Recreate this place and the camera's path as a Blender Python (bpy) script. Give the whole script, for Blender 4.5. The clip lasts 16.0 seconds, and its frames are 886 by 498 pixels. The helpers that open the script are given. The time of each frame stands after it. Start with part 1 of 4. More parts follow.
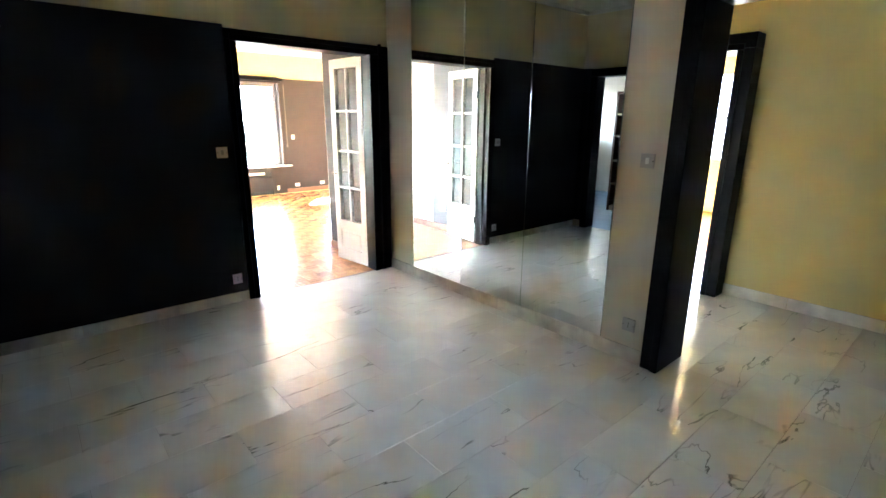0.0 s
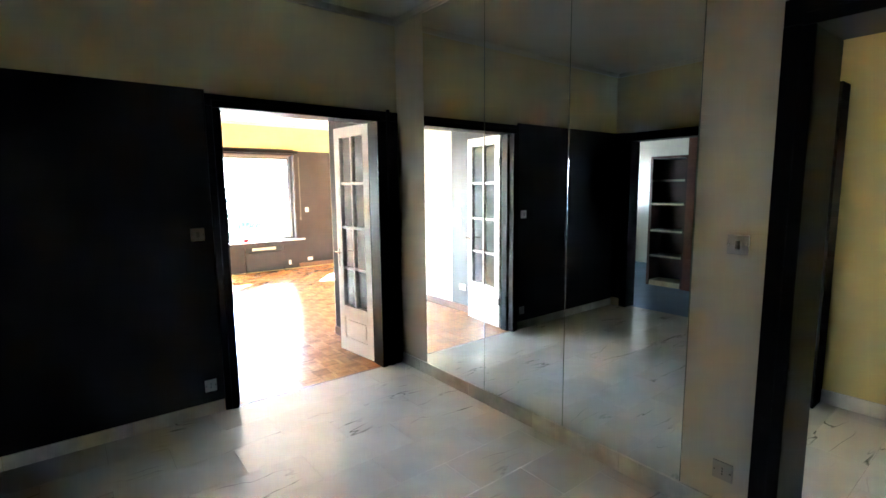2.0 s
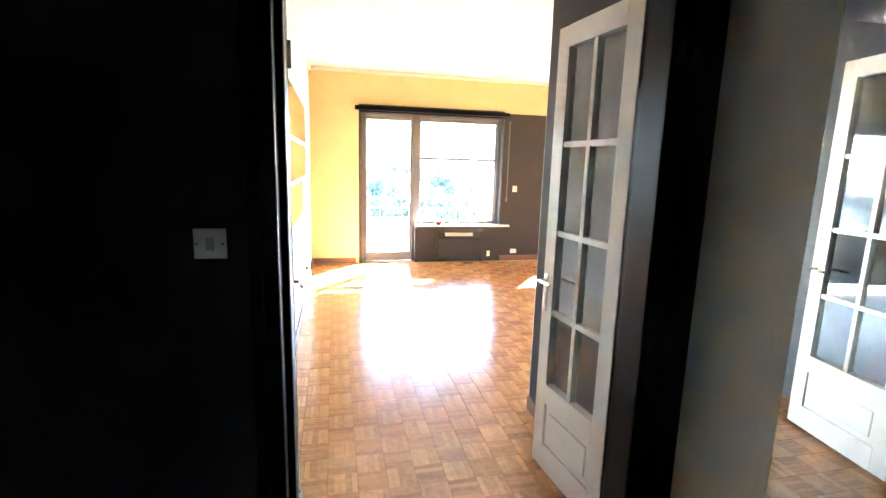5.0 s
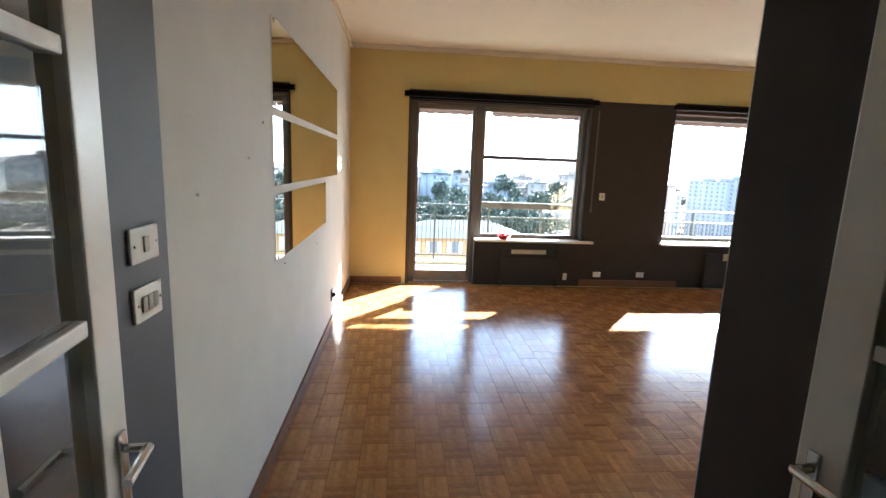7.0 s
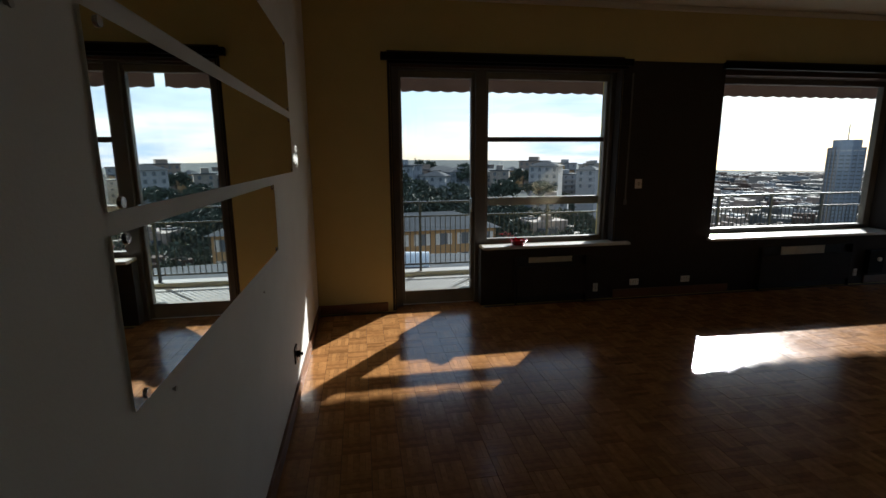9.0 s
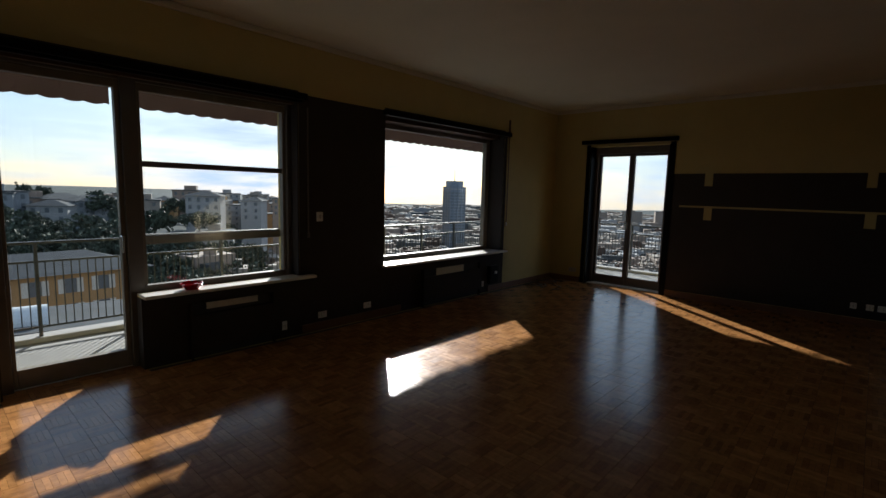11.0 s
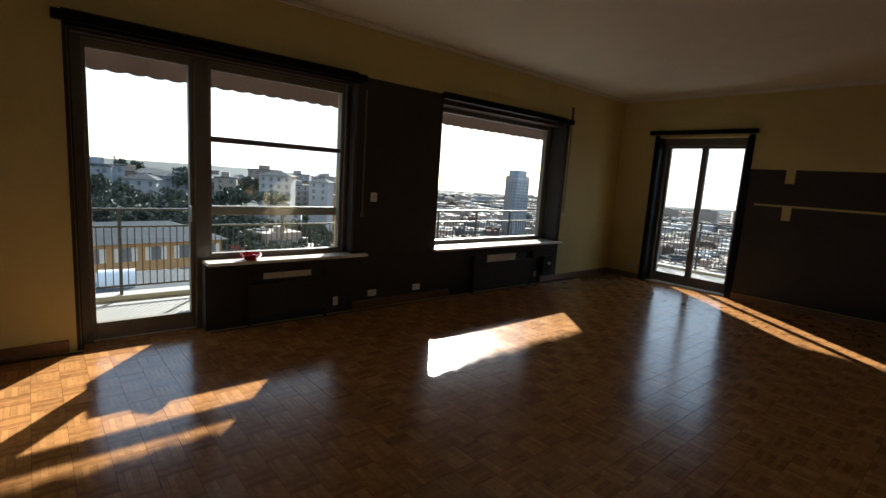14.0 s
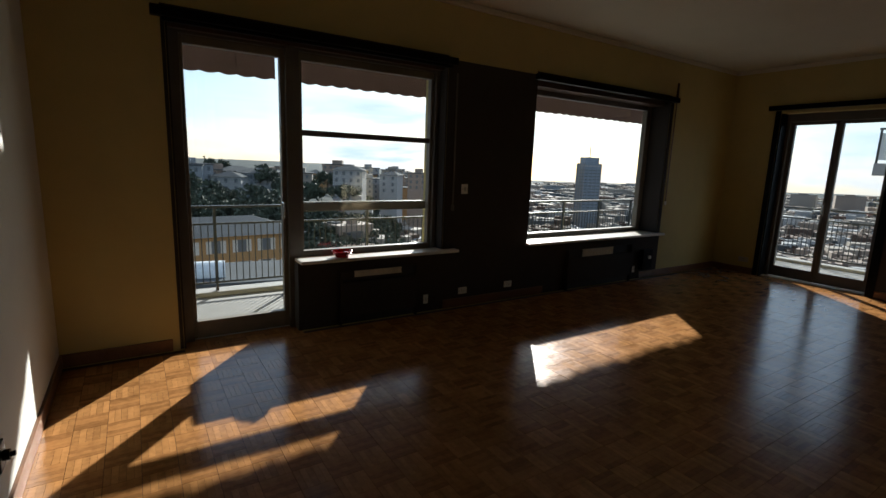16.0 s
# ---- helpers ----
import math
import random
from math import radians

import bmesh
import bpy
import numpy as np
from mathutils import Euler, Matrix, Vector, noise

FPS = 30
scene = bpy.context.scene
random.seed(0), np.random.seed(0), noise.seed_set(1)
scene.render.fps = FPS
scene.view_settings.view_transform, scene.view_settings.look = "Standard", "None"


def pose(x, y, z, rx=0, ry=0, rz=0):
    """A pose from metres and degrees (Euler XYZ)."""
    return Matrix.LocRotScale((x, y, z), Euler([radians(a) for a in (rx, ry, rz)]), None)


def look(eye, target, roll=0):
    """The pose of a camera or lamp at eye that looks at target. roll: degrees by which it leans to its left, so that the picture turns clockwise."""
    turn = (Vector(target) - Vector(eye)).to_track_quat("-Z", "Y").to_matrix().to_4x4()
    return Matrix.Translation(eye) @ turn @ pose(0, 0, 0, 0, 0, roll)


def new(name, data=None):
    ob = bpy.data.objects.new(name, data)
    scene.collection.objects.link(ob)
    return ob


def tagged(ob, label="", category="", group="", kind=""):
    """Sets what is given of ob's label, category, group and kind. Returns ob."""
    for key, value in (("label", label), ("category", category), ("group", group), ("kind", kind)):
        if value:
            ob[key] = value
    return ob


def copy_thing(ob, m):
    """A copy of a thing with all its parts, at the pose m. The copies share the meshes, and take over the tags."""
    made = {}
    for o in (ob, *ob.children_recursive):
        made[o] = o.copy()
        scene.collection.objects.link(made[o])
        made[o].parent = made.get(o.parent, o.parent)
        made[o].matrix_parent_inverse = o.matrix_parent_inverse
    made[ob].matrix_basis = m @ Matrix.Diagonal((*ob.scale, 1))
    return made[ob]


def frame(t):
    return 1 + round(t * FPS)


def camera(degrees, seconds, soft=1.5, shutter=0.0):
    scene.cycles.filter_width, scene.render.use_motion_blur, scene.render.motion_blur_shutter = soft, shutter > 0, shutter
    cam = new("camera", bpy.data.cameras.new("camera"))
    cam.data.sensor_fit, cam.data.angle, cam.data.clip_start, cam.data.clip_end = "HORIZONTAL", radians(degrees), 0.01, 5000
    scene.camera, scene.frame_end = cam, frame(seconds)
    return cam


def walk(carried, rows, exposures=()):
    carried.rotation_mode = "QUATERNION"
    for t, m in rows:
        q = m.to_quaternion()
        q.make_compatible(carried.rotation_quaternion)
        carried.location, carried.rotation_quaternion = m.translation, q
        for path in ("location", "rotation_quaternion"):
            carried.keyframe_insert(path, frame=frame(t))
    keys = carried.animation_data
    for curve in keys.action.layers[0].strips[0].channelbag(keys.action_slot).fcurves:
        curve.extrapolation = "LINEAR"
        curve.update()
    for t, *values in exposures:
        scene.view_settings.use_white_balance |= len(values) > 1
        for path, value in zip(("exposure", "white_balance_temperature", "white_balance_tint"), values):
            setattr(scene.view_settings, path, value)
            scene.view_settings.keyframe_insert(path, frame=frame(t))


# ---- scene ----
cam = camera(85.6, 16.0)
PATH = [
    (0, (-2.777, -4.054, 1.523), (-1.515, -2.593, 0.998), 0.4),
    (0.5, (-2.76, -4.045, 1.567), (-1.463, -2.553, 1.266), -0.9),
    (1, (-2.638, -3.908, 1.567), (-1.283, -2.456, 1.331), -0.3),
    (1.5, (-2.507, -3.728, 1.577), (-1.189, -2.246, 1.319), -1.7),
    (2, (-2.263, -3.503, 1.551), (-1.039, -1.942, 1.295), -0.6),
    (2.5, (-2.064, -3.25, 1.529), (-1.015, -1.576, 1.215), 0.8),
    (3, (-1.86, -2.922, 1.547), (-0.899, -1.183, 1.322), 1.5),
    (3.5, (-1.674, -2.589, 1.51), (-0.89, -0.765, 1.269), 0.9),
    (4, (-1.51, -2.189, 1.493), (-0.83, -0.339, 1.154), 1.6),
    (4.5, (-1.374, -1.86, 1.498), (-0.745, 0.002, 1.128), 1.1),
    (5, (-1.253, -1.433, 1.491), (-0.813, 0.486, 1.142), 1.6),
    (5.2, (-1.211, -1.304, 1.482), (-0.815, 0.62, 1.109), 1.1),
    (7.3, (-0.989, 0.18, 1.438), (-0.819, 2.143, 1.094), 2.7),
    (7.5, (-1.02, 0.348, 1.405), (-0.863, 2.309, 1.047), 2.9),
    (8, (-1.081, 0.695, 1.421), (-1.011, 2.67, 1.116), 2.5),
    (8.2, (-1.151, 0.857, 1.398), (-1.038, 2.827, 1.066), 1.9),
    (10.3, (-1.17, 1.672, 1.442), (-0.214, 3.397, 1.111), 0.7),
    (10.5, (-1.181, 1.67, 1.438), (-0.061, 3.302, 1.153), 1.0),
    (11, (-1.177, 1.637, 1.417), (0.301, 2.963, 1.178), 1.5),
    (11.5, (-1.163, 1.66, 1.423), (0.522, 2.707, 1.169), 1.9),
    (12, (-1.181, 1.645, 1.44), (0.621, 2.473, 1.182), 1.6),
    (12.5, (-1.182, 1.612, 1.421), (0.647, 2.376, 1.152), 0.9),
    (13, (-1.17, 1.602, 1.405), (0.571, 2.545, 1.125), 0.5),
    (13.5, (-1.134, 1.562, 1.392), (0.422, 2.785, 1.103), 1.6),
    (14, (-1.108, 1.575, 1.389), (0.191, 3.066, 1.09), 3.8),
    (14.5, (-1.104, 1.572, 1.381), (-0.046, 3.231, 1.021), 3.8),
    (15, (-1.118, 1.671, 1.407), (-0.144, 3.374, 1.017), 3.8),
    (15.5, (-1.129, 1.818, 1.397), (-0.13, 3.525, 1.104), 1.2),
    (16, (-1.108, 1.977, 1.369), (-0.038, 3.63, 1.017), 2.1),
]
EXPOSURES = [(0, 8.85, 5450, 12), (1, 8.55, 5450, 12), (2.5, 8.2, 5250, 10), (5.2, 7.15, 5200, 10), (7.3, 3.8, 5500, 9), (8.0, 2.0, 5600, 8), (10.5, 0.9, 5900, 9), (11.4, 1.0, 6000, 10), (12.5, 2.5, 6300, 9), (14.5, 1.7, 6000, 8), (16, 1.15, 6000, 8)]
walk(cam, [(t, look(eye, target, roll)) for t, eye, target, roll in PATH], EXPOSURES)

# ---- light ----
world = bpy.data.worlds.new("sky")
scene.world = world
world.use_nodes = True
wn = world.node_tree
sky = wn.nodes.new("ShaderNodeTexSky")
sky.sky_type = "NISHITA"
sky.sun_disc = False
SUN_EL, SUN_AZ = radians(22.7), radians(39.5)
sky.sun_elevation, sky.sun_rotation = SUN_EL, SUN_AZ
sky.altitude, sky.air_density, sky.dust_density = 60, 1.0, 0.5
# thin cloud layer: paler, brighter sky with broken streaks
wtc = wn.nodes.new("ShaderNodeTexCoord")
wmap = wn.nodes.new("ShaderNodeMapping")
wmap.inputs["Scale"].default_value = (1.6, 1.6, 9.0)
wnoise = wn.nodes.new("ShaderNodeTexNoise")
wnoise.inputs["Scale"].default_value, wnoise.inputs["Detail"].default_value = 2.2, 8
wramp = wn.nodes.new("ShaderNodeMapRange")
wramp.inputs["From Min"].default_value, wramp.inputs["From Max"].default_value = 0.34, 0.68
wmix = wn.nodes.new("ShaderNodeMix")
wmix.data_type = "RGBA"
wmix.inputs["B"].default_value = (6.2, 7.2, 8.8, 1)
wn.links.new(wtc.outputs["Generated"], wmap.inputs["Vector"])
wn.links.new(wmap.outputs["Vector"], wnoise.inputs["Vector"])
wn.links.new(wnoise.outputs["Fac"], wramp.inputs["Value"])
wn.links.new(wramp.outputs["Result"], wmix.inputs["Factor"])
wn.links.new(sky.outputs["Color"], wmix.inputs["A"])
wn.links.new(wmix.outputs["Result"], wn.nodes["Background"].inputs["Color"])
wn.nodes["Background"].inputs["Strength"].default_value = 0.065
sun = new("sun", bpy.data.lights.new("sun", "SUN"))
sun.data.energy, sun.data.angle, sun.data.color = 5.0, radians(0.7), (1.0, 0.93, 0.82)
SUN_DIR = Vector((math.sin(SUN_AZ) * math.cos(SUN_EL), math.cos(SUN_AZ) * math.cos(SUN_EL), math.sin(SUN_EL)))
sun.matrix_world = look(SUN_DIR * 50, (0, 0, 0))

# ---- materials ----
def material(name, color, rough=0.6, metal=0.0, scale=8.0, vary=0.12, bump=0.0, bump_scale=60.0, spec=0.5, dirt=0.0, rough_vary=0.0, island=0.0, objvar=0.0, stretch=(1, 1, 1)):
    m = bpy.data.materials.new(name)
    m.use_nodes = True
    nt = m.node_tree
    b = nt.nodes["Principled BSDF"]
    b.inputs["Roughness"].default_value, b.inputs["Metallic"].default_value = rough, metal
    b.inputs["Specular IOR Level"].default_value = spec
    tc = nt.nodes.new("ShaderNodeTexCoord")
    mp = nt.nodes.new("ShaderNodeMapping")
    mp.inputs["Scale"].default_value = stretch
    nt.links.new(tc.outputs["Object"], mp.inputs["Vector"])
    n1 = nt.nodes.new("ShaderNodeTexNoise")
    n1.inputs["Scale"].default_value, n1.inputs["Detail"].default_value = scale, 6
    n2 = nt.nodes.new("ShaderNodeTexNoise")
    n2.inputs["Scale"].default_value, n2.inputs["Detail"].default_value = scale * 0.13, 4
    for n in (n1, n2):
        nt.links.new(mp.outputs["Vector"], n.inputs["Vector"])
    add = nt.nodes.new("ShaderNodeMath")
    add.operation = "ADD"
    nt.links.new(n1.outputs["Fac"], add.inputs[0])
    nt.links.new(n2.outputs["Fac"], add.inputs[1])
    last = add.outputs[0]
    if island or objvar:
        src = nt.nodes.new("ShaderNodeNewGeometry").outputs["Random Per Island"] if island else nt.nodes.new("ShaderNodeObjectInfo").outputs["Random"]
        ma = nt.nodes.new("ShaderNodeMath")
        ma.operation = "MULTIPLY_ADD"
        ma.inputs[1].default_value = (island or objvar)
        nt.links.new(src, ma.inputs[0])
        nt.links.new(last, ma.inputs[2])
        sb = nt.nodes.new("ShaderNodeMath")
        sb.operation = "SUBTRACT"
        sb.inputs[1].default_value = (island or objvar) / 2
        nt.links.new(ma.outputs[0], sb.inputs[0])
        last = sb.outputs[0]
    mr = nt.nodes.new("ShaderNodeMapRange")
    mr.inputs["From Min"].default_value, mr.inputs["From Max"].default_value = 0.6, 1.4
    mr.inputs["To Min"].default_value, mr.inputs["To Max"].default_value = 1 - vary, 1 + vary
    nt.links.new(last, mr.inputs["Value"])
    mul = nt.nodes.new("ShaderNodeVectorMath")
    mul.operation = "SCALE"
    mul.inputs[0].default_value = color[:3]
    nt.links.new(mr.outputs["Result"], mul.inputs["Scale"])
    nt.links.new(mul.outputs["Vector"], b.inputs["Base Color"])
    if rough_vary:
        r2 = nt.nodes.new("ShaderNodeMapRange")
        r2.inputs["From Min"].default_value, r2.inputs["From Max"].default_value = 0.6, 1.4
        r2.inputs["To Min"].default_value, r2.inputs["To Max"].default_value = max(0.02, rough - rough_vary), rough + rough_vary
        nt.links.new(add.outputs[0], r2.inputs["Value"])
        nt.links.new(r2.outputs["Result"], b.inputs["Roughness"])
    if bump:
        n3 = nt.nodes.new("ShaderNodeTexNoise")
        n3.inputs["Scale"].default_value, n3.inputs["Detail"].default_value = bump_scale, 5
        nt.links.new(tc.outputs["Object"], n3.inputs["Vector"])
        bp = nt.nodes.new("ShaderNodeBump")
        bp.inputs["Strength"].default_value, bp.inputs["Distance"].default_value = bump, 0.01
        nt.links.new(n3.outputs["Fac"], bp.inputs["Height"])
        nt.links.new(bp.outputs["Normal"], b.inputs["Normal"])
    return m


def marble_material():
    m = material("veined_white_marble", (0.62, 0.61, 0.58), rough=0.16, scale=3.0, vary=0.14, rough_vary=0.05, objvar=0.12)
    nt = m.node_tree
    b = nt.nodes["Principled BSDF"]
    base = b.inputs["Base Color"].links[0].from_socket
    geo = nt.nodes.new("ShaderNodeNewGeometry")
    oi = nt.nodes.new("ShaderNodeObjectInfo")
    # each slab takes its own stretch of the veins
    comb = nt.nodes.new("ShaderNodeVectorMath")
    comb.operation = "MULTIPLY_ADD"
    comb.inputs[1].default_value = (7.0, 11.0, 5.0)
    nt.links.new(oi.outputs["Random"], comb.inputs[0])
    nt.links.new(geo.outputs["Position"], comb.inputs[2])
    mp = nt.nodes.new("ShaderNodeMapping")
    mp.inputs["Rotation"].default_value = (0, 0, 0.9)
    mp.inputs["Scale"].default_value = (0.75, 3.0, 1.0)
    nt.links.new(comb.outputs[0], mp.inputs["Vector"])
    w = nt.nodes.new("ShaderNodeTexNoise")
    w.inputs["Scale"].default_value, w.inputs["Detail"].default_value, w.inputs["Distortion"].default_value = 1.3, 4, 0.5
    nt.links.new(mp.outputs["Vector"], w.inputs["Vector"])
    sub = nt.nodes.new("ShaderNodeMath")
    sub.operation = "SUBTRACT"
    sub.inputs[1].default_value = 0.5
    nt.links.new(w.outputs["Fac"], sub.inputs[0])
    ab = nt.nodes.new("ShaderNodeMath")
    ab.operation = "ABSOLUTE"
    nt.links.new(sub.outputs[0], ab.inputs[0])
    vein = nt.nodes.new("ShaderNodeMapRange")
    vein.inputs["From Min"].default_value, vein.inputs["From Max"].default_value = 0.0, 0.010
    vein.inputs["To Min"].default_value, vein.inputs["To Max"].default_value = 1.0, 0.0
    nt.links.new(ab.outputs[0], vein.inputs["Value"])
    n2 = nt.nodes.new("ShaderNodeTexNoise")
    n2.inputs["Scale"].default_value = 1.9
    nt.links.new(comb.outputs[0], n2.inputs["Vector"])
    gate = nt.nodes.new("ShaderNodeMapRange")
    gate.inputs["From Min"].default_value, gate.inputs["From Max"].default_value = 0.5, 0.66
    nt.links.new(n2.outputs["Fac"], gate.inputs["Value"])
    mu = nt.nodes.new("ShaderNodeMath")
    mu.operation = "MULTIPLY"
    nt.links.new(vein.outputs["Result"], mu.inputs[0])
    nt.links.new(gate.outputs["Result"], mu.inputs[1])
    mix = nt.nodes.new("ShaderNodeMix")
    mix.data_type = "RGBA"
    mix.inputs["B"].default_value = (0.09, 0.088, 0.08, 1)
    nt.links.new(mu.outputs[0], mix.inputs["Factor"])
    nt.links.new(base, mix.inputs["A"])
    nt.links.new(mix.outputs["Result"], b.inputs["Base Color"])
    return m


def wood_material(name, color, rough, island=0.0, objvar=0.0, vary=0.3):
    m = material(name, color, rough=rough, scale=30, vary=vary, bump=0.04, bump_scale=90, rough_vary=0.07, island=island, objvar=objvar, stretch=(1, 1, 1))
    return m


def glass_material(name, tint=(0.95, 0.97, 0.96)):
    m = bpy.data.materials.new(name)
    m.use_nodes = True
    nt = m.node_tree
    nt.nodes.remove(nt.nodes["Principled BSDF"])
    tr, gl, mx, lw, pw = (nt.nodes.new("ShaderNode" + k) for k in ("BsdfTransparent", "BsdfGlossy", "MixShader", "LayerWeight", "Math"))
    tr.inputs["Color"].default_value = (*tint, 1)
    gl.inputs["Roughness"].default_value = 0.02
    lw.inputs["Blend"].default_value = 0.5
    pw.operation = "POWER"
    pw.inputs[1].default_value = 4.0
    sc = nt.nodes.new("ShaderNodeMath")
    sc.operation = "MULTIPLY_ADD"
    sc.inputs[1].default_value, sc.inputs[2].default_value = 0.7, 0.035
    nt.links.new(lw.outputs["Facing"], pw.inputs[0])
    nt.links.new(pw.outputs[0], sc.inputs[0])
    nt.links.new(sc.outputs[0], mx.inputs[0])
    nt.links.new(tr.outputs[0], mx.inputs[1])
    nt.links.new(gl.outputs[0], mx.inputs[2])
    nt.links.new(mx.outputs[0], nt.nodes["Material Output"].inputs["Surface"])
    return m


CREAM = material("cream_wall_paint", (0.66, 0.56, 0.35), 0.75, scale=5, vary=0.06, bump=0.08, bump_scale=140)
OCHRE = material("yellow_wall_paint", (0.51, 0.415, 0.165), 0.72, scale=5, vary=0.07, bump=0.08, bump_scale=140)
SAND = material("ivory_wall_paint", (0.60, 0.55, 0.44), 0.7, scale=5, vary=0.05, bump=0.08, bump_scale=140)
WHITE = material("white_wall_paint", (0.60, 0.59, 0.54), 0.75, scale=4, vary=0.07, bump=0.08, bump_scale=140)
CEIL = material("ceiling_paint", (0.62, 0.58, 0.48), 0.8, scale=3, vary=0.05, bump=0.06, bump_scale=120)
GREY = material("charcoal_wall_paint", (0.042, 0.036, 0.033), 0.7, spec=0.15, scale=6, vary=0.15, bump=0.08, bump_scale=140)
BLUEGREY = material("slate_wall_paint", (0.055, 0.060, 0.071), 0.6, scale=6, vary=0.1, bump=0.08, bump_scale=140)
HALLDARK = material("black_wall_paint", (0.010, 0.010, 0.012), 0.6, spec=0.25, scale=5, vary=0.2, bump=0.08, bump_scale=140)
BLACK = material("black_gloss_paint", (0.003, 0.003, 0.0036), 0.4, spec=0.09, scale=12, vary=0.25, bump=0.04, bump_scale=50)
DOORWHITE = material("white_door_enamel", (0.74, 0.72, 0.67), 0.35, scale=9, vary=0.06, bump=0.03, bump_scale=40)
MARBLE = marble_material()
SKIRT = material("marble_skirting", (0.55, 0.53, 0.47), 0.25, scale=7, vary=0.35, objvar=0.3)
PARQ = wood_material("oak_mosaic_parquet", (0.41, 0.20, 0.070), 0.2, island=0.5, vary=0.3)
# same oak, darker: weaker sheen across the grain put into the colour
PARQ_DIM = wood_material("oak_mosaic_parquet_cross_dim", (0.34, 0.162, 0.056), 0.2, island=0.6, vary=0.3)
GROUT = material("floor_joint", (0.05, 0.03, 0.02), 0.8)
JOINT = material("marble_joint", (0.30, 0.29, 0.26), 0.6)
WOODTRIM = wood_material("brown_wood_skirting", (0.16, 0.07, 0.03), 0.4)
DARKTRIM = wood_material("dark_wood_skirting", (0.07, 0.035, 0.02), 0.4)
FRAMEGREY = material("grey_taupe_window_paint", (0.11, 0.10, 0.088), 0.45, scale=12, vary=0.15, bump=0.05)
FRAMEPALE = material("worn_pale_window_paint", (0.18, 0.155, 0.12), 0.45, scale=14, vary=0.2, bump=0.05)
SILL = material("white_marble_sill", (0.70, 0.68, 0.63), 0.3, scale=6, vary=0.1)
MIRROR = material("mirror_silver", (0.80, 0.84, 0.82), 0.015, metal=1.0, scale=2, vary=0.03)
MIRROR_EDGE = material("mirror_green_edge", (0.55, 0.58, 0.50), 0.2, metal=0.6)
GLASS = glass_material("window_glass")
PLASTIC = material("white_switch_plastic", (0.72, 0.70, 0.64), 0.4, scale=30, vary=0.05)
PLASTICGREY = material("aged_switch_plastic", (0.42, 0.40, 0.36), 0.45, scale=30, vary=0.08)
# near-black colour standing in for the shade inside openings and holes
OPENSHADE = material("opening_shade_black", (0.02, 0.02, 0.02), 0.7)
CHROME = material("brushed_steel", (0.6, 0.6, 0.6), 0.25, metal=1.0, scale=30, vary=0.08)
GRILLE = material("ivory_grille_plastic", (0.62, 0.56, 0.42), 0.5, scale=20, vary=0.06)
RED = material("red_glazed_ceramic", (0.35, 0.012, 0.018), 0.2, scale=20, vary=0.15)
IRON = material("painted_iron_rail", (0.028, 0.031, 0.035), 0.45, scale=20, vary=0.3, bump=0.1)
PAVE = material("terrace_paving", (0.30, 0.29, 0.28), 0.7, scale=7, vary=0.15, bump=0.1)
AWNING = material("brown_awning_canvas", (0.12, 0.085, 0.075), 0.85, scale=40, vary=0.15, bump=0.1)
BLUECARPET = material("blue_floor", (0.10, 0.17, 0.28), 0.6, scale=30, vary=0.15)
SHELFWOOD = wood_material("dark_mahogany", (0.06, 0.02, 0.014), 0.35)
REDWOOD = wood_material("reddish_mahogany", (0.12, 0.035, 0.018), 0.35)
SLATE_BLUE = material("blue_grey_lacquer", (0.16, 0.24, 0.34), 0.4)
PALEWOOD = material("pale_shelf_edge", (0.5, 0.42, 0.3), 0.5)
FACADE = [material("facade_%s" % k, c, 0.85, scale=0.5, vary=0.15, objvar=0.3) for k, c in (("ochre", (0.34, 0.20, 0.085)), ("sand", (0.26, 0.22, 0.18)), ("grey", (0.21, 0.22, 0.235)), ("rose", (0.25, 0.19, 0.15)), ("white", (0.28, 0.275, 0.27)))]
ROOF = material("pale_flat_roof", (0.075, 0.08, 0.085), 0.95, spec=0.1, scale=0.8, vary=0.25)
TILE = material("terracotta_roof", (0.09, 0.062, 0.05), 0.95, spec=0.1, scale=2, vary=0.25)
WINDARK = material("far_window_glass", (0.09, 0.10, 0.11), 0.4, scale=2, vary=0.3)
TOWERMAT = material("tower_cladding", (0.16, 0.19, 0.23), 0.5, scale=0.3, vary=0.15)
LEAF = material("dark_foliage", (0.050, 0.062, 0.040), 0.8, scale=0.6, vary=0.5, island=0.5)
BARK = material("bark", (0.10, 0.07, 0.05), 0.9, scale=6, vary=0.3, bump=0.3)
LAND = material("far_land", (0.07, 0.08, 0.08), 0.95, spec=0.05, scale=0.05, vary=0.35)
TANKMAT = material("galvanised_cover", (0.55, 0.57, 0.58), 0.5, scale=2, vary=0.12)


# ---- mesh helpers ----
def box(bm, x0, x1, y0, y1, z0, z1, bevel=0.0):
    r = bmesh.ops.create_cube(bm, size=1.0, matrix=Matrix.Translation(((x0 + x1) / 2, (y0 + y1) / 2, (z0 + z1) / 2)) @ Matrix.Diagonal((abs(x1 - x0), abs(y1 - y0), abs(z1 - z0), 1)))
    if bevel:
        edges = list({e for v in r["verts"] for e in v.link_edges})
        bmesh.ops.bevel(bm, geom=edges, offset=bevel, segments=2, profile=0.6, affect="EDGES")
    return bm


def boxes(*specs, bevel=0.0):
    bm = bmesh.new()
    for s in specs:
        box(bm, *s, bevel=bevel)
    return bm


